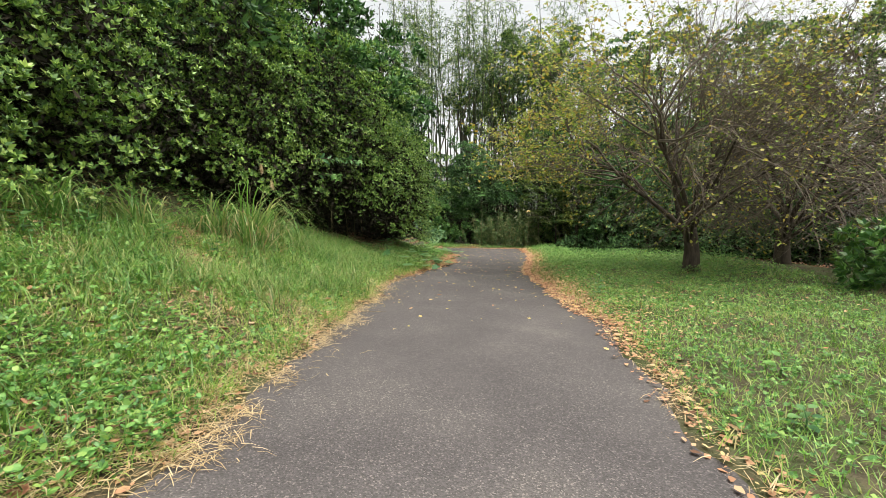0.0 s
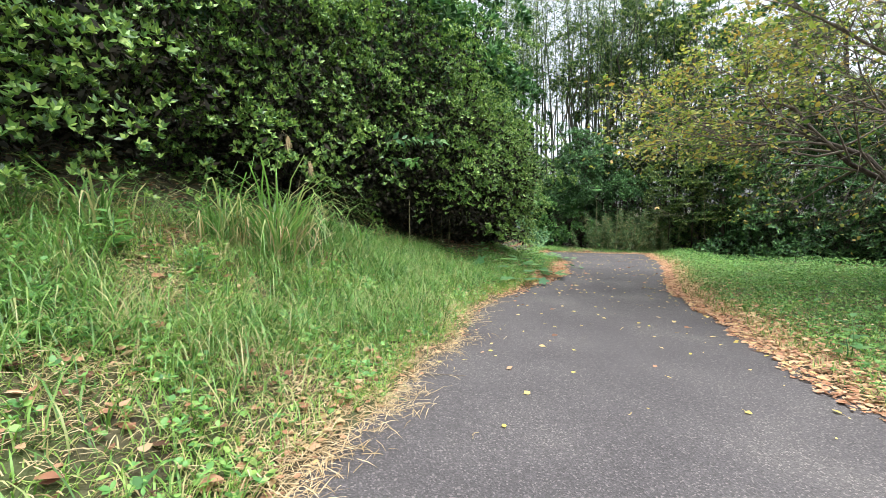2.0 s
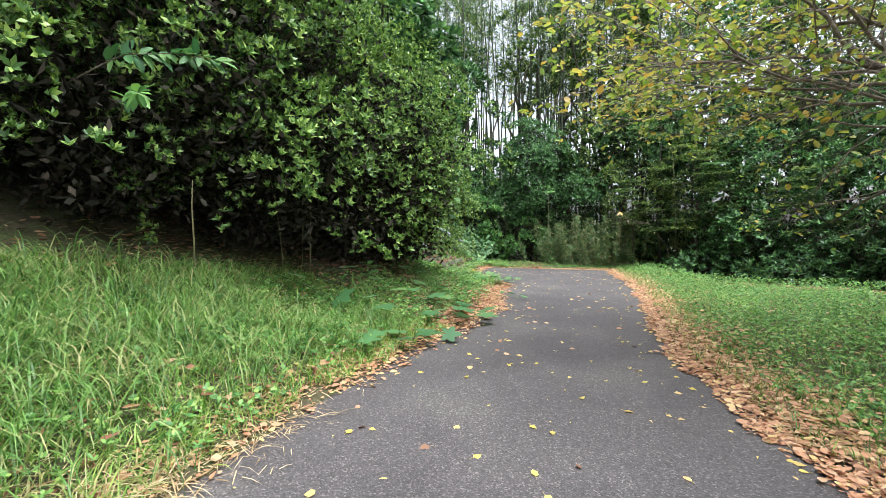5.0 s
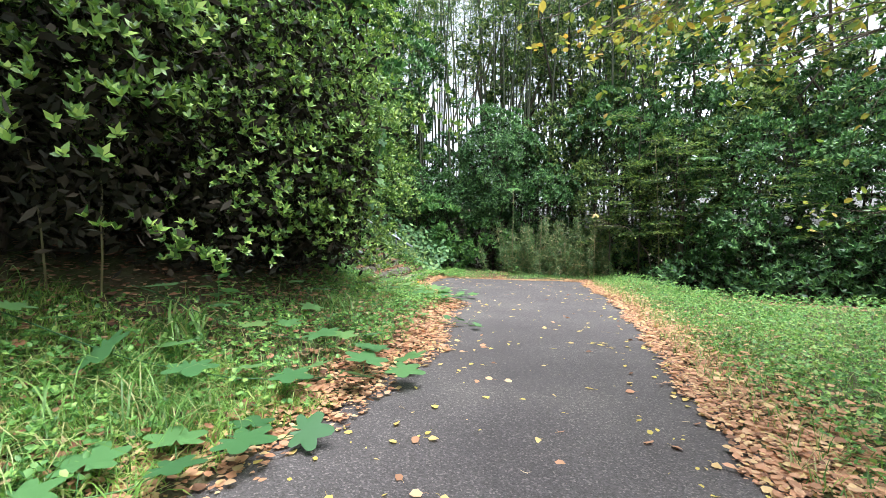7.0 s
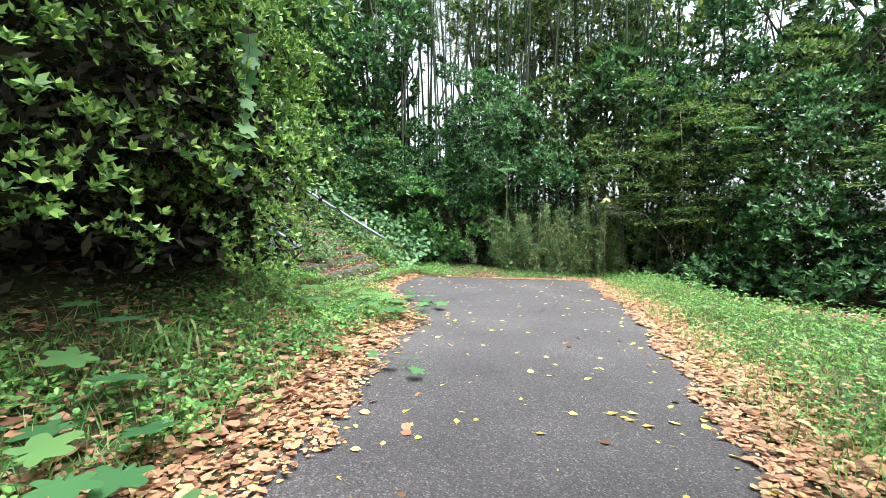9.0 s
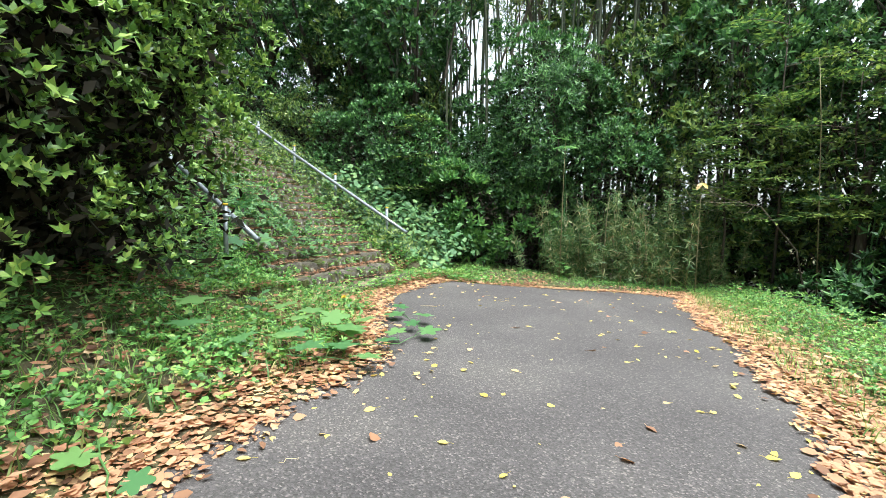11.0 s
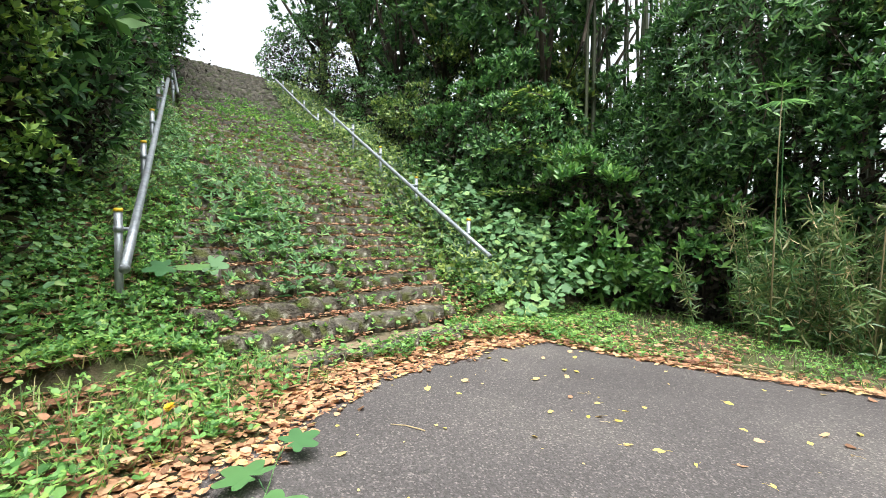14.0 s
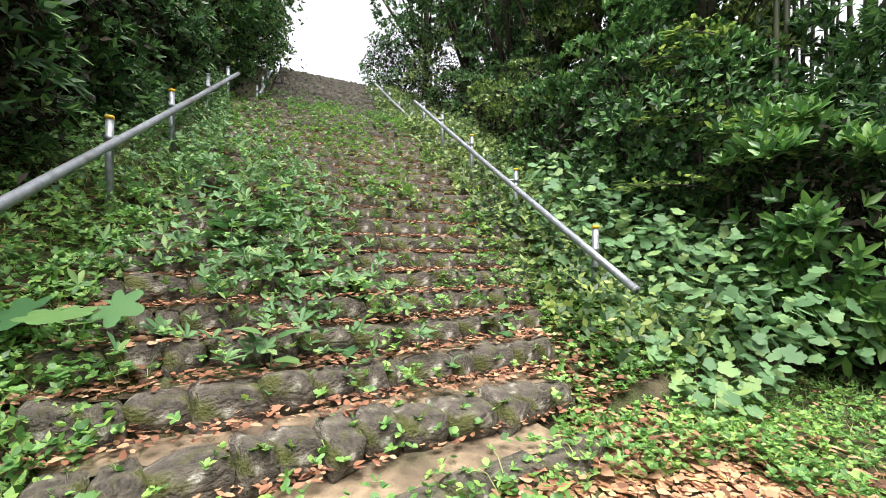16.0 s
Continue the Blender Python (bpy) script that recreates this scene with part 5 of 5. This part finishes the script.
tagged(part("foot_litter", litter(x, y, (0.035, 0.07), 0.10), RED_LITTER), "brown leaves among the weeds at the foot of the stairs", "leaves", kind="stuff")
x, y = scatter(1800, -10.8, -5.9, 20.4, 23.4, lambda x, y: np.exp(-(((along(x, y) - 8.0) / 1.8) ** 2) - (((y - 21.7) / 0.75) ** 2)))
s_ = along(x, y)
z_ = FIRST_Z + np.floor((s_ - FIRST_S) / RUN) * RISE
n = len(x)
P = np.stack([x, y, z_ + rng.uniform(0.05, 0.4, n)], -1)
tagged(part("stair_thicket", rosettes(P, UP + np.array((0.3, 0, 0)) + rng.normal(0, 0.35, (n, 3)), 6, (0.05, 0.13), (0.02, 0.05), HEX, 1.1), KUDZU), "thick weeds overgrowing the middle steps", "weeds", kind="stuff")


for k, (s_, h_) in enumerate([(8.6, 1.2), (10.6, 1.5), (12.8, 1.7), (15.2, 1.8), (17.8, 1.9), (20.6, 2.0)]):
    yb = float(stair_sides(s_)[0]) - 1.35
    xb = -s_ - 0.1 * (yb - 22.5)
    shrub("overhanging_bush", "dark evergreen bush hanging over the handrail", "bush", (xb, yb, 0), (xb, yb, float(land(xb, yb)) + h_), (1.45, 0.85, h_ * 0.95), DARK, 800, 5, (0.10, 0.2), (0.035, 0.06), 900 + k, stems=8, thick=0.035, group="bushes beside the stairs", inner=0.2, rough=0.3, spray=0.4, tangle=1400)


def ground_vine(points, count, size, seed):
    """A runner creeping over the asphalt with lobed leaves on stalks."""
    r = np.random.default_rng(seed)
    p = np.array([(px, py, max(float(land(px, py)), float(road_plane(px, py)) + 0.01) + pz) for px, py, pz in points])
    ob = thing("creeping_vine", "green lobed-leaf vine creeping over the edge of the asphalt", "vine", p[0], group="creeping vines")
    t = np.linspace(0, len(p) - 1, 16)
    q = np.stack([np.interp(t, np.arange(len(p)), p[:, a]) for a in range(3)], -1) + r.normal(0, 0.008, (16, 3))
    part("stem", local(tube_arrays(q, np.linspace(0.006, 0.003, 16), 5), p[0]), VINE, ob, smooth=True)
    for k in range(count):
        u = (k + 0.6) / count * 15
        a = int(min(u, 14))
        b = q[a] + (q[a + 1] - q[a]) * (u - a)
        w = unit((q[a + 1] - q[a]) * (1, 1, 0))
        side = np.array((-w[1], w[0], 0)) * (1 if k % 2 else -1)
        way = unit(w * 0.6 + side * r.uniform(0.5, 1.0) + (0, 0, r.uniform(-0.05, 0.15)))
        stalk = b + (way * 0.05 + (0, 0, r.uniform(0.05, 0.10)))
        L = size * r.uniform(0.75, 1.2)
        leaf = part("leaf", local(leaf_arrays(LOBED, [stalk], [way], [UP + r.normal(0, 0.2, 3)], L, L * 0.95), p[0]), VINE, ob)
        part("stalk", local(tube_arrays([b, stalk], 0.003, 4), p[0]), VINE, leaf)
    return ob


ground_vine([(-2.35, 10.3, 0.08), (-2.08, 10.9, 0.06), (-2.0, 11.4, 0.05), (-1.75, 11.85, 0.05)], 7, 0.34, 1)
ground_vine([(-4.3, 11.4, 0.25), (-3.3, 11.8, 0.2), (-2.4, 12.15, 0.14), (-1.95, 12.9, 0.09), (-1.5, 13.5, 0.07)], 12, 0.36, 2)
ground_vine([(-2.6, 16.4, 0.06), (-2.1, 16.2, 0.04), (-1.75, 16.3, 0.04), (-1.4, 16.15, 0.04)], 5, 0.17, 3)
ground_vine([(-3.4, 18.0, 0.14), (-2.75, 18.6, 0.06), (-2.5, 19.1, 0.04), (-2.55, 19.7, 0.04), (-2.95, 20.1, 0.04), (-3.45, 20.4, 0.04)], 9, 0.26, 4)
ground_vine([(-4.3, 17.5, 0.3), (-3.5, 17.6, 0.18), (-2.85, 17.8, 0.12), (-2.35, 18.35, 0.06)], 9, 0.3, 5)
ground_vine([(-4.2, 12.6, 0.3), (-3.2, 12.9, 0.22), (-2.6, 13.3, 0.16), (-2.1, 13.6, 0.1)], 7, 0.3, 6)
ground_vine([(-3.9, 14.9, 0.3), (-3.3, 14.5, 0.2), (-2.6, 13.9, 0.12), (-2.0, 13.8, 0.06)], 7, 0.33, 7)
ground_vine([(-3.9, 18.9, 0.28), (-3.5, 18.7, 0.2), (-3.1, 18.6, 0.16), (-2.8, 18.9, 0.12)], 6, 0.3, 8)


# ---- single plants and small things ----
def leafy_branch(name, label, category, points, count, size, mat, seed, shape=OVAL, droop=0.2):
    """A branch or hanging stem with separate large leaves."""
    r = np.random.default_rng(seed)
    p = np.array(points, float)
    ob = thing(name, label, category, p[0])
    t = np.linspace(0, len(p) - 1, 12)
    q = np.stack([np.interp(t, np.arange(len(p)), p[:, a]) for a in range(3)], -1)
    part("stem", local(tube_arrays(q, np.linspace(0.009, 0.003, 12), 5), p[0]), TWIG, ob)
    for k in range(count):
        u = (0.25 + 0.75 * k / (count - 1)) * 11
        a = int(min(u, 10))
        b = q[a] + (q[a + 1] - q[a]) * (u - a)
        way = unit(unit(q[a + 1] - q[a]) * 0.4 + unit(r.normal(size=3)) * 0.9 + (0.35, 0, -droop))
        L = size * r.uniform(0.75, 1.2)
        part("leaf", local(leaf_arrays(shape, [b], [way], [np.array((0.5, -0.3, 1.0)) + r.normal(0, 0.25, 3)], L, L * (0.42 if shape is OVAL else 0.95)), p[0]), mat, ob)
    return ob


leafy_branch("leafy_branch", "bright green large-leaved branch reaching out of the shrubs", "branch", [(-4.9, 9.1, 3.2), (-4.2, 9.2, 3.42), (-3.6, 9.35, 3.4), (-3.2, 9.5, 3.32)], 44, 0.19, VINE, 801)
leafy_branch("leafy_branch", "green large-leaved branch reaching out of the shrubs", "branch", [(-4.9, 9.6, 2.9), (-4.3, 9.3, 3.0), (-3.7, 9.0, 2.95), (-3.4, 8.8, 2.85)], 26, 0.18, GLOSSY, 802)
leafy_branch("hanging_vine", "vine with heart-shaped leaves hanging from the shrub", "vine", [(-2.95, 15.6, 3.4), (-2.85, 15.6, 2.9), (-2.9, 15.5, 2.3), (-2.95, 15.5, 1.85)], 12, 0.17, VINE, 803, LOBED, 0.5)

def silver_grass(px, py, height, seed, tassel=False):
    f = np.array((px, py, float(land(px, py))))
    r = np.random.default_rng(seed)
    ob = thing("silver_grass", "tall clump of arching silver grass on the bank", "grass", f, group="silver grass clumps")
    n = 80 if height > 1.4 else 55
    a = r.uniform(0, 2 * np.pi, n)
    u = r.uniform(0.75, 1.4, n)
    way = np.stack([np.cos(a) * np.cos(u), np.sin(a) * np.cos(u), np.sin(u)], -1)
    nor = unit(UP - way * way[:, 2:3] + 1e-3)
    base = np.stack([r.normal(0, 0.12, n), r.normal(0, 0.12, n), 0 * a], -1)
    part("blade_tuft", leaf_arrays(ARCH, base, way, nor, height * r.uniform(0.6, 1.15, n), r.uniform(0.014, 0.028, n)), DEEP_GRASS, ob)
    if height > 1.1:
        part("dead_blades", leaf_arrays(ARCH, base[:22] * 1.6, unit(way[:22] * (1, 1, 0.7)), nor[:22], height * r.uniform(0.4, 0.8, 22), r.uniform(0.01, 0.018, 22)), STRAW, ob, "withered straw-brown blades")
    if tassel:
        stem = np.array([(0, 0, 0), (0.1, -0.05, height * 0.7), (0.3, -0.1, height * 1.05), (0.42, -0.12, height * 1.0)])
        part("stem", tube_arrays(stem, [0.006, 0.005, 0.004, 0.003], 5), CANE, ob)
        m = 60
        P = stem[3] + r.normal(0, 0.012, (m, 3))
        part("tassel", leaf_arrays(LANCE, P, np.array((0.15, 0, -1)) + r.normal(0, 0.12, (m, 3)), UP[None] + r.normal(0, 0.6, (m, 3)), r.uniform(0.12, 0.24, m), 0.008), STRAW, ob, "drooping buff seed tassel")
    return ob


for k, (px, py, h) in enumerate([(-3.68, 5.38, 2.86 - float(land(-3.68, 5.38))), (-4.1, 4.9, 1.15), (-3.9, 6.0, 1.3), (-4.2, 3.4, 0.9), (-4.3, 2.2, 0.85), (-4.1, 1.2, 0.8), (-4.3, 0.2, 0.8), (-4.2, 6.8, 1.1), (-3.9, 7.6, 0.8), (-3.6, 12.6, 0.5), (-3.3, 15.0, 0.4)]):
    silver_grass(px, py, h, 600 + k, k in (0, 2))


def broad_weed(px, py, height, size, count, seed, label="leafy broad-leaved weed standing in the grass"):
    f = np.array((px, py, float(land(px, py))))
    r = np.random.default_rng(seed)
    ob = thing("broad_weed", label, "weed", f, group="broad-leaved weeds")
    part("stem", tube_arrays(np.array([(0, 0, -0.03), (0.02, 0.01, height * 0.5), (0.0, 0.03, height)]), [0.008, 0.006, 0.003], 6), VINE, ob)
    for k in range(count):
        z = height * (0.25 + 0.75 * k / max(1, count - 1))
        a = k * 2.4 + r.uniform(-0.3, 0.3)
        way = np.array((math.cos(a), math.sin(a), r.uniform(-0.1, 0.35)))
        L = size * (1.15 - 0.45 * k / count) * r.uniform(0.85, 1.15)
        part("leaf", leaf_arrays(OVAL, [way * 0.03 + (0, 0, z)], [way], [UP + r.normal(0, 0.15, 3)], L, L * 0.62), HERB if seed % 2 else VINE, ob)
    return ob


def lobed_weed(at, height, size, count, seed, label):
    """A few large lobed leaves on thin stalks from one root."""
    r = np.random.default_rng(seed)
    ob = thing("lobed_weed", label, "weed", at, group="lobed weeds on the steps")
    for k in range(count):
        a = k * 2 * math.pi / count + r.uniform(-0.4, 0.4)
        way = np.array((math.cos(a), math.sin(a), 0.0))
        top = way * r.uniform(0.06, 0.16) + (0, 0, height * r.uniform(0.75, 1.1))
        leaf = part("leaf", leaf_arrays(LOBED if k % 2 else ROUNDED, [top], [unit(way + (0.25, -0.1, -0.12))], [np.array((0.35, -0.2, 1.0)) + r.normal(0, 0.12, 3)], size * r.uniform(0.8, 1.15), size * r.uniform(0.8, 1.1)), VINE, ob)
        part("stalk", tube_arrays(np.array([(0, 0, -0.04), top * (0.3, 0.3, 0.6), top]), [0.005, 0.004, 0.003], 5), VINE, leaf)
    return ob


lobed_weed((-6.4, 20.55, 0.45), 0.3, 0.3, 4, 61, "sprig of large pale green leaves on the steps")
lobed_weed((-6.48, 22.1, 0.22), 0.12, 0.22, 3, 62, "small dark lobed weed growing from a step")
lobed_weed((-7.4, 22.15, 0.66), 0.2, 0.26, 6, 63, "dark lobed weed spreading over a step")
lobed_weed((-8.1, 21.6, 1.1), 0.3, 0.26, 6, 64, "leafy lobed weed growing over the middle steps")
lobed_weed((-8.9, 21.3, 1.5), 0.3, 0.24, 5, 65, "leafy lobed weed growing over the middle steps")
for k, (px, py, h, s__, c__) in enumerate([(-3.9, 2.35, 0.35, 0.20, 11), (-3.65, 3.3, 0.42, 0.20, 13), (-3.8, 1.5, 0.3, 0.18, 9), (-3.2, 3.9, 0.35, 0.16, 9), (3.1, 7.6, 0.5, 0.15, 12), (3.0, 7.4, 0.3, 0.13, 8), (2.3, 24.6, 0.6, 0.18, 10), (2.9, 26.2, 0.8, 0.24, 12), (3.9, 26.4, 0.6, 0.24, 10), (-2.5, 26.6, 0.4, 0.2, 8), (-4.3, 18.9, 0.35, 0.2, 9), (-3.9, 13.4, 0.4, 0.22, 8), (-6.1, 21.6, 0.35, 0.24, 8), (-7.0, 22.4, 0.3, 0.22, 8), (-6.5, 23.6, 0.25, 0.2, 7), (-8.2, 21.9, 0.5, 0.26, 10), (-7.6, 21.4, 0.45, 0.22, 10), (4.6, 3.0, 0.25, 0.14, 9), (4.2, 1.6, 0.2, 0.12, 9)]):
    broad_weed(px, py, h, s__, c__, 700 + k)


def fan_palm(px, py, tip, fans, seed):
    """A young palm: thin stalks from one foot, each with a pleated fan of narrow leaflets."""
    r = np.random.default_rng(seed)
    f = np.array((px, py, float(land(px, py))))
    ob = thing("fan_palm", "young fan palm with split green leaves among the bushes", "palm", f, group="young fan palms")
    for k in range(fans):
        end = np.array(tip) - f + (r.normal(0, 0.28, 3) if k else 0)
        part("stalk", tube_arrays(np.array([(0, 0, -0.05), end * (0.25, 0.25, 0.5), end * (0.7, 0.7, 0.9), end]), [0.014, 0.011, 0.008, 0.006], 5), VINE, ob)
        side, fwd = np.array((1.0, 0.2, 0)), unit(np.array((r.uniform(-0.3, 0.3), -1.0, -0.1)))
        a = np.linspace(-1.7, 1.7, 17)
        way = np.cos(a)[:, None] * fwd + np.sin(a)[:, None] * side + np.array((0, 0, -0.25)) * np.abs(np.cos(a))[:, None]
        part("fan_leaf", leaf_arrays(LANCE, np.repeat(end[None], 17, 0), unit(way), np.array((0, -0.7, 1.0)) + r.normal(0, 0.1, (17, 3)), r.uniform(0.32, 0.42, 17), np.full(17, 0.04)), GLOSSY, ob)
    return ob


fan_palm(3.4, 27.3, (3.66, 26.8, 3.85), 3, 1)
fan_palm(-2.7, 27.4, (-2.62, 27.0, 2.95), 1, 2)


def layered_sapling(px, py, height, reach, tiers, seed):
    """A sapling with flat tiers of leaves held on side branches."""
    r = np.random.default_rng(seed)
    f = np.array((px, py, float(land(px, py))))
    ob = thing("layered_sapling", "young tree with flat tiers of pale green leaves", "tree", f, group="saplings at the wood's edge")
    part("trunk", tube_arrays(np.array([(0, 0, -0.1), (0.05, 0, height * 0.4), (-0.03, 0.05, height * 0.75), (0, 0, height)]), [0.035, 0.028, 0.018, 0.008], 7), BARK, ob, smooth=True)
    for k in range(tiers):
        z = height * (0.4 + 0.58 * k / (tiers - 1))
        a = r.uniform(-2.9, -0.25)
        L = reach * r.uniform(0.7, 1.1) * (1.1 - 0.4 * k / tiers)
        way = np.array((math.cos(a), math.sin(a), 0.12))
        side = np.array((-way[1], way[0], 0))
        t = np.linspace(0, 1, 6)
        q = np.array((0, 0, z)) + way * (L * t)[:, None] + np.c_[np.zeros((6, 2)), -0.12 * L * t ** 2]
        part("branch", tube_arrays(q, np.linspace(0.013, 0.004, 6), 5), TWIG, ob)
        n = 150
        u = r.uniform(0.2, 1.05, n)
        v = r.uniform(-1, 1, n) * 0.42 * L * np.sin(np.clip(u, 0, 1) * 2.6) ** 0.7
        P = np.array((0, 0, z)) + way * (L * u)[:, None] + side * v[:, None] + np.c_[np.zeros((n, 2)), -0.12 * L * u ** 2 + r.normal(0, 0.035, n)]
        part("leaves", leaf_arrays(OVAL, P, unit(way * 0.6 + side * np.sign(v)[:, None] * 0.7 + r.normal(0, 0.2, (n, 3))), UP + r.normal(0, 0.22, (n, 3)), r.uniform(0.10, 0.17, n), r.uniform(0.045, 0.075, n)), FOREST, ob)
    return ob


for k, (px, py, h, reach, tiers) in enumerate([(3.2, 27.6, 5.2, 1.9, 11), (4.9, 27.2, 4.4, 1.8, 10), (0.9, 27.6, 3.4, 1.4, 8), (7.2, 25.6, 4.6, 2.0, 10), (9.4, 23.2, 4.6, 2.0, 10), (2.0, 28.2, 6.4, 1.9, 9), (-6.9, 27.6, 3.6, 1.3, 8)]):
    layered_sapling(px, py, h, reach, tiers, 950 + k)

# A cut-off trunk, dead canes and a dead branch in the wood's edge
f = np.array((3.33, 27.4, float(land(3.33, 27.4))))
cut = thing("cut_trunk", "weathered cut-off trunk standing among the bushes", "stump", f)
part("wood", tube_arrays(np.array([(0, 0, -0.1), (0.02, 0, 0.3), (0.0, 0.02, 1.6), (0.03, 0, f[2] * -1 + 2.35), (0.03, 0, f[2] * -1 + 2.38)]), [0.14, 0.10, 0.085, 0.08, 0.06], 10), BARK, cut, smooth=True)
for k, (px, py, h, lx) in enumerate([(0.37, 26.35, 2.5, 0.02), (-2.6, 26.6, 3.4, 0.05), (2.6, 27.0, 5.2, -0.25), (-1.6, 26.7, 2.1, 0.1), (-0.6, 26.6, 1.6, -0.1), (4.4, 26.6, 2.4, 0.15), (-4.6, 12.6, 1.1, 0.08), (-4.9, 12.3, 1.7, -0.25), (-4.4, 10.1, 1.3, 0.05), (-5.0, 12.9, 1.5, 0.1)]):
    f = np.array((px, py, float(land(px, py))))
    cane = thing("dead_cane", "thin pale upright cane at the edge of the bushes", "cane", f, group="dead canes")
    part("stalk", tube_arrays(np.array([(0, 0, -0.05), (lx * 0.3, 0.01, h * 0.4), (lx * 0.6, -0.01, h * 0.75), (lx, 0, h)]), [0.013, 0.011, 0.009, 0.005], 6), CANE, cane)
    if k == 0:
        part("leaf", leaf_arrays(OVAL, [(lx, 0, h - 0.1)] * 2, [(0.5, -0.6, -0.6), (-0.4, -0.5, -0.7)], [(0, -1, 1.0)] * 2, 0.22, 0.09), YELLOW, cane, "yellow withered leaf")
    if k == 1:
        part("leaf_tuft", rosettes(np.array([(lx, 0, h)] * 2), np.array([(0, 0, 1.0)] * 2), 9, (0.22, 0.36), (0.025, 0.04), LANCE, 1.1), GLOSSY, cane, "tuft of bright green leaves")
dead = thing("dead_branch", "bare pale dead branch leaning out of the bushes", "branch", (2.5, 27.2, float(land(2.5, 27.2))))
rr_ = np.random.default_rng(77)
db = [tube_arrays(np.array([(0, 0, 0), (-0.3, -0.2, 1.3), (-1.0, -0.5, 2.2), (-2.0, -0.7, 2.45), (-2.6, -0.8, 2.35)]), [0.02, 0.016, 0.011, 0.007, 0.003], 6)]
for k in range(12):
    a = np.array((-1.0, -0.5, 2.2)) + np.array((-1.0, -0.2, 0.25)) * rr_.random() + rr_.normal(0, 0.03, 3)
    b = a + np.array((-0.5, -0.3, 0.1)) + rr_.normal(0, 0.3, 3)
    db.append(tube_arrays(np.array([a, (a + b) / 2 + rr_.normal(0, 0.05, 3), b]), [0.006, 0.004, 0.002], 4))
part("wood", joined(db), PALE_BARK, dead)


def fallen_stick(label, a, b, rad, mat, seed):
    r = np.random.default_rng(seed)
    p0, p1 = np.array((*a, 0.0)), np.array((*b, 0.0))
    p = p0 + (p1 - p0) * np.linspace(0, 1, 6)[:, None] + np.c_[r.normal(0, 0.015, (6, 2)), np.zeros(6)]
    p[:, 2] = np.maximum(land(p[:, 0], p[:, 1]), road_plane(p[:, 0], p[:, 1]) + 0.014) + rad
    ob = part("fallen_stick", local(tube_arrays(p, rad * np.linspace(1, 0.6, 6), 6), p[0]), mat)
    ob.location = p[0]
    return tagged(ob, label, "stick", group="fallen sticks")


fallen_stick("thin crooked twig lying on the asphalt edge", (-1.05, 4.75), (-0.62, 4.9), 0.006, TWIG, 1)
fallen_stick("dry pale cane lying across weeds at the path end", (-4.0, 24.9), (-2.2, 25.3), 0.014, CANE, 2)
fallen_stick("dry pale cane lying on fallen leaves", (-3.4, 24.8), (-1.9, 25.6), 0.012, CANE, 3)
fallen_stick("dry straw stalk lying on the asphalt edge", (-0.75, 0.45), (-0.3, 0.55), 0.008, STRAW, 4)
fallen_stick("dry straw stalk lying on the asphalt edge", (-0.8, 0.75), (-0.35, 0.9), 0.008, STRAW, 5)
fallen_stick("thin dry stalk lying on the lawn edge", (4.1, 0.4), (4.9, 0.0), 0.008, CANE, 6)
fallen_stick("short pale stalk lying on the asphalt", (0.55, 7.9), (0.57, 8.1), 0.005, STRAW, 7)
fallen_stick("short pale stalk lying on the asphalt", (-3.2, 21.3), (-3.45, 21.15), 0.005, STRAW, 8)
for k in range(46):
    px, py = br.uniform(-3.5, 2.5), br.uniform(2, 25)
    if off_road(np.array(px), np.array(py)) < -0.2:
        an = br.uniform(0, 6.3)
        ll = br.uniform(0.05, 0.13)
        fallen_stick("tiny dry grass stalk lying on the asphalt", (px, py), (px + ll * math.cos(an), py + ll * math.sin(an)), 0.0022, STRAW, 20 + k)

# Small yellow flower head in the weeds by the stairs
f = np.array((-3.9, 19.9, float(land(-3.9, 19.9))))
flower = thing("yellow_flower", "small bright yellow flower in the weeds", "flower", f)
part("stem", tube_arrays(np.array([(0, 0, 0), (0.01, 0, 0.1), (0.0, 0.01, 0.2)]), 0.003, 5), VINE, flower)
part("petal_head", rosettes(np.array([(0, 0.01, 0.2)] * 3), np.array([(0.4, -0.3, 1.0)] * 3), 8, (0.03, 0.045), (0.016, 0.022), HEX, 1.0), CAP, flower, "bright yellow petals")
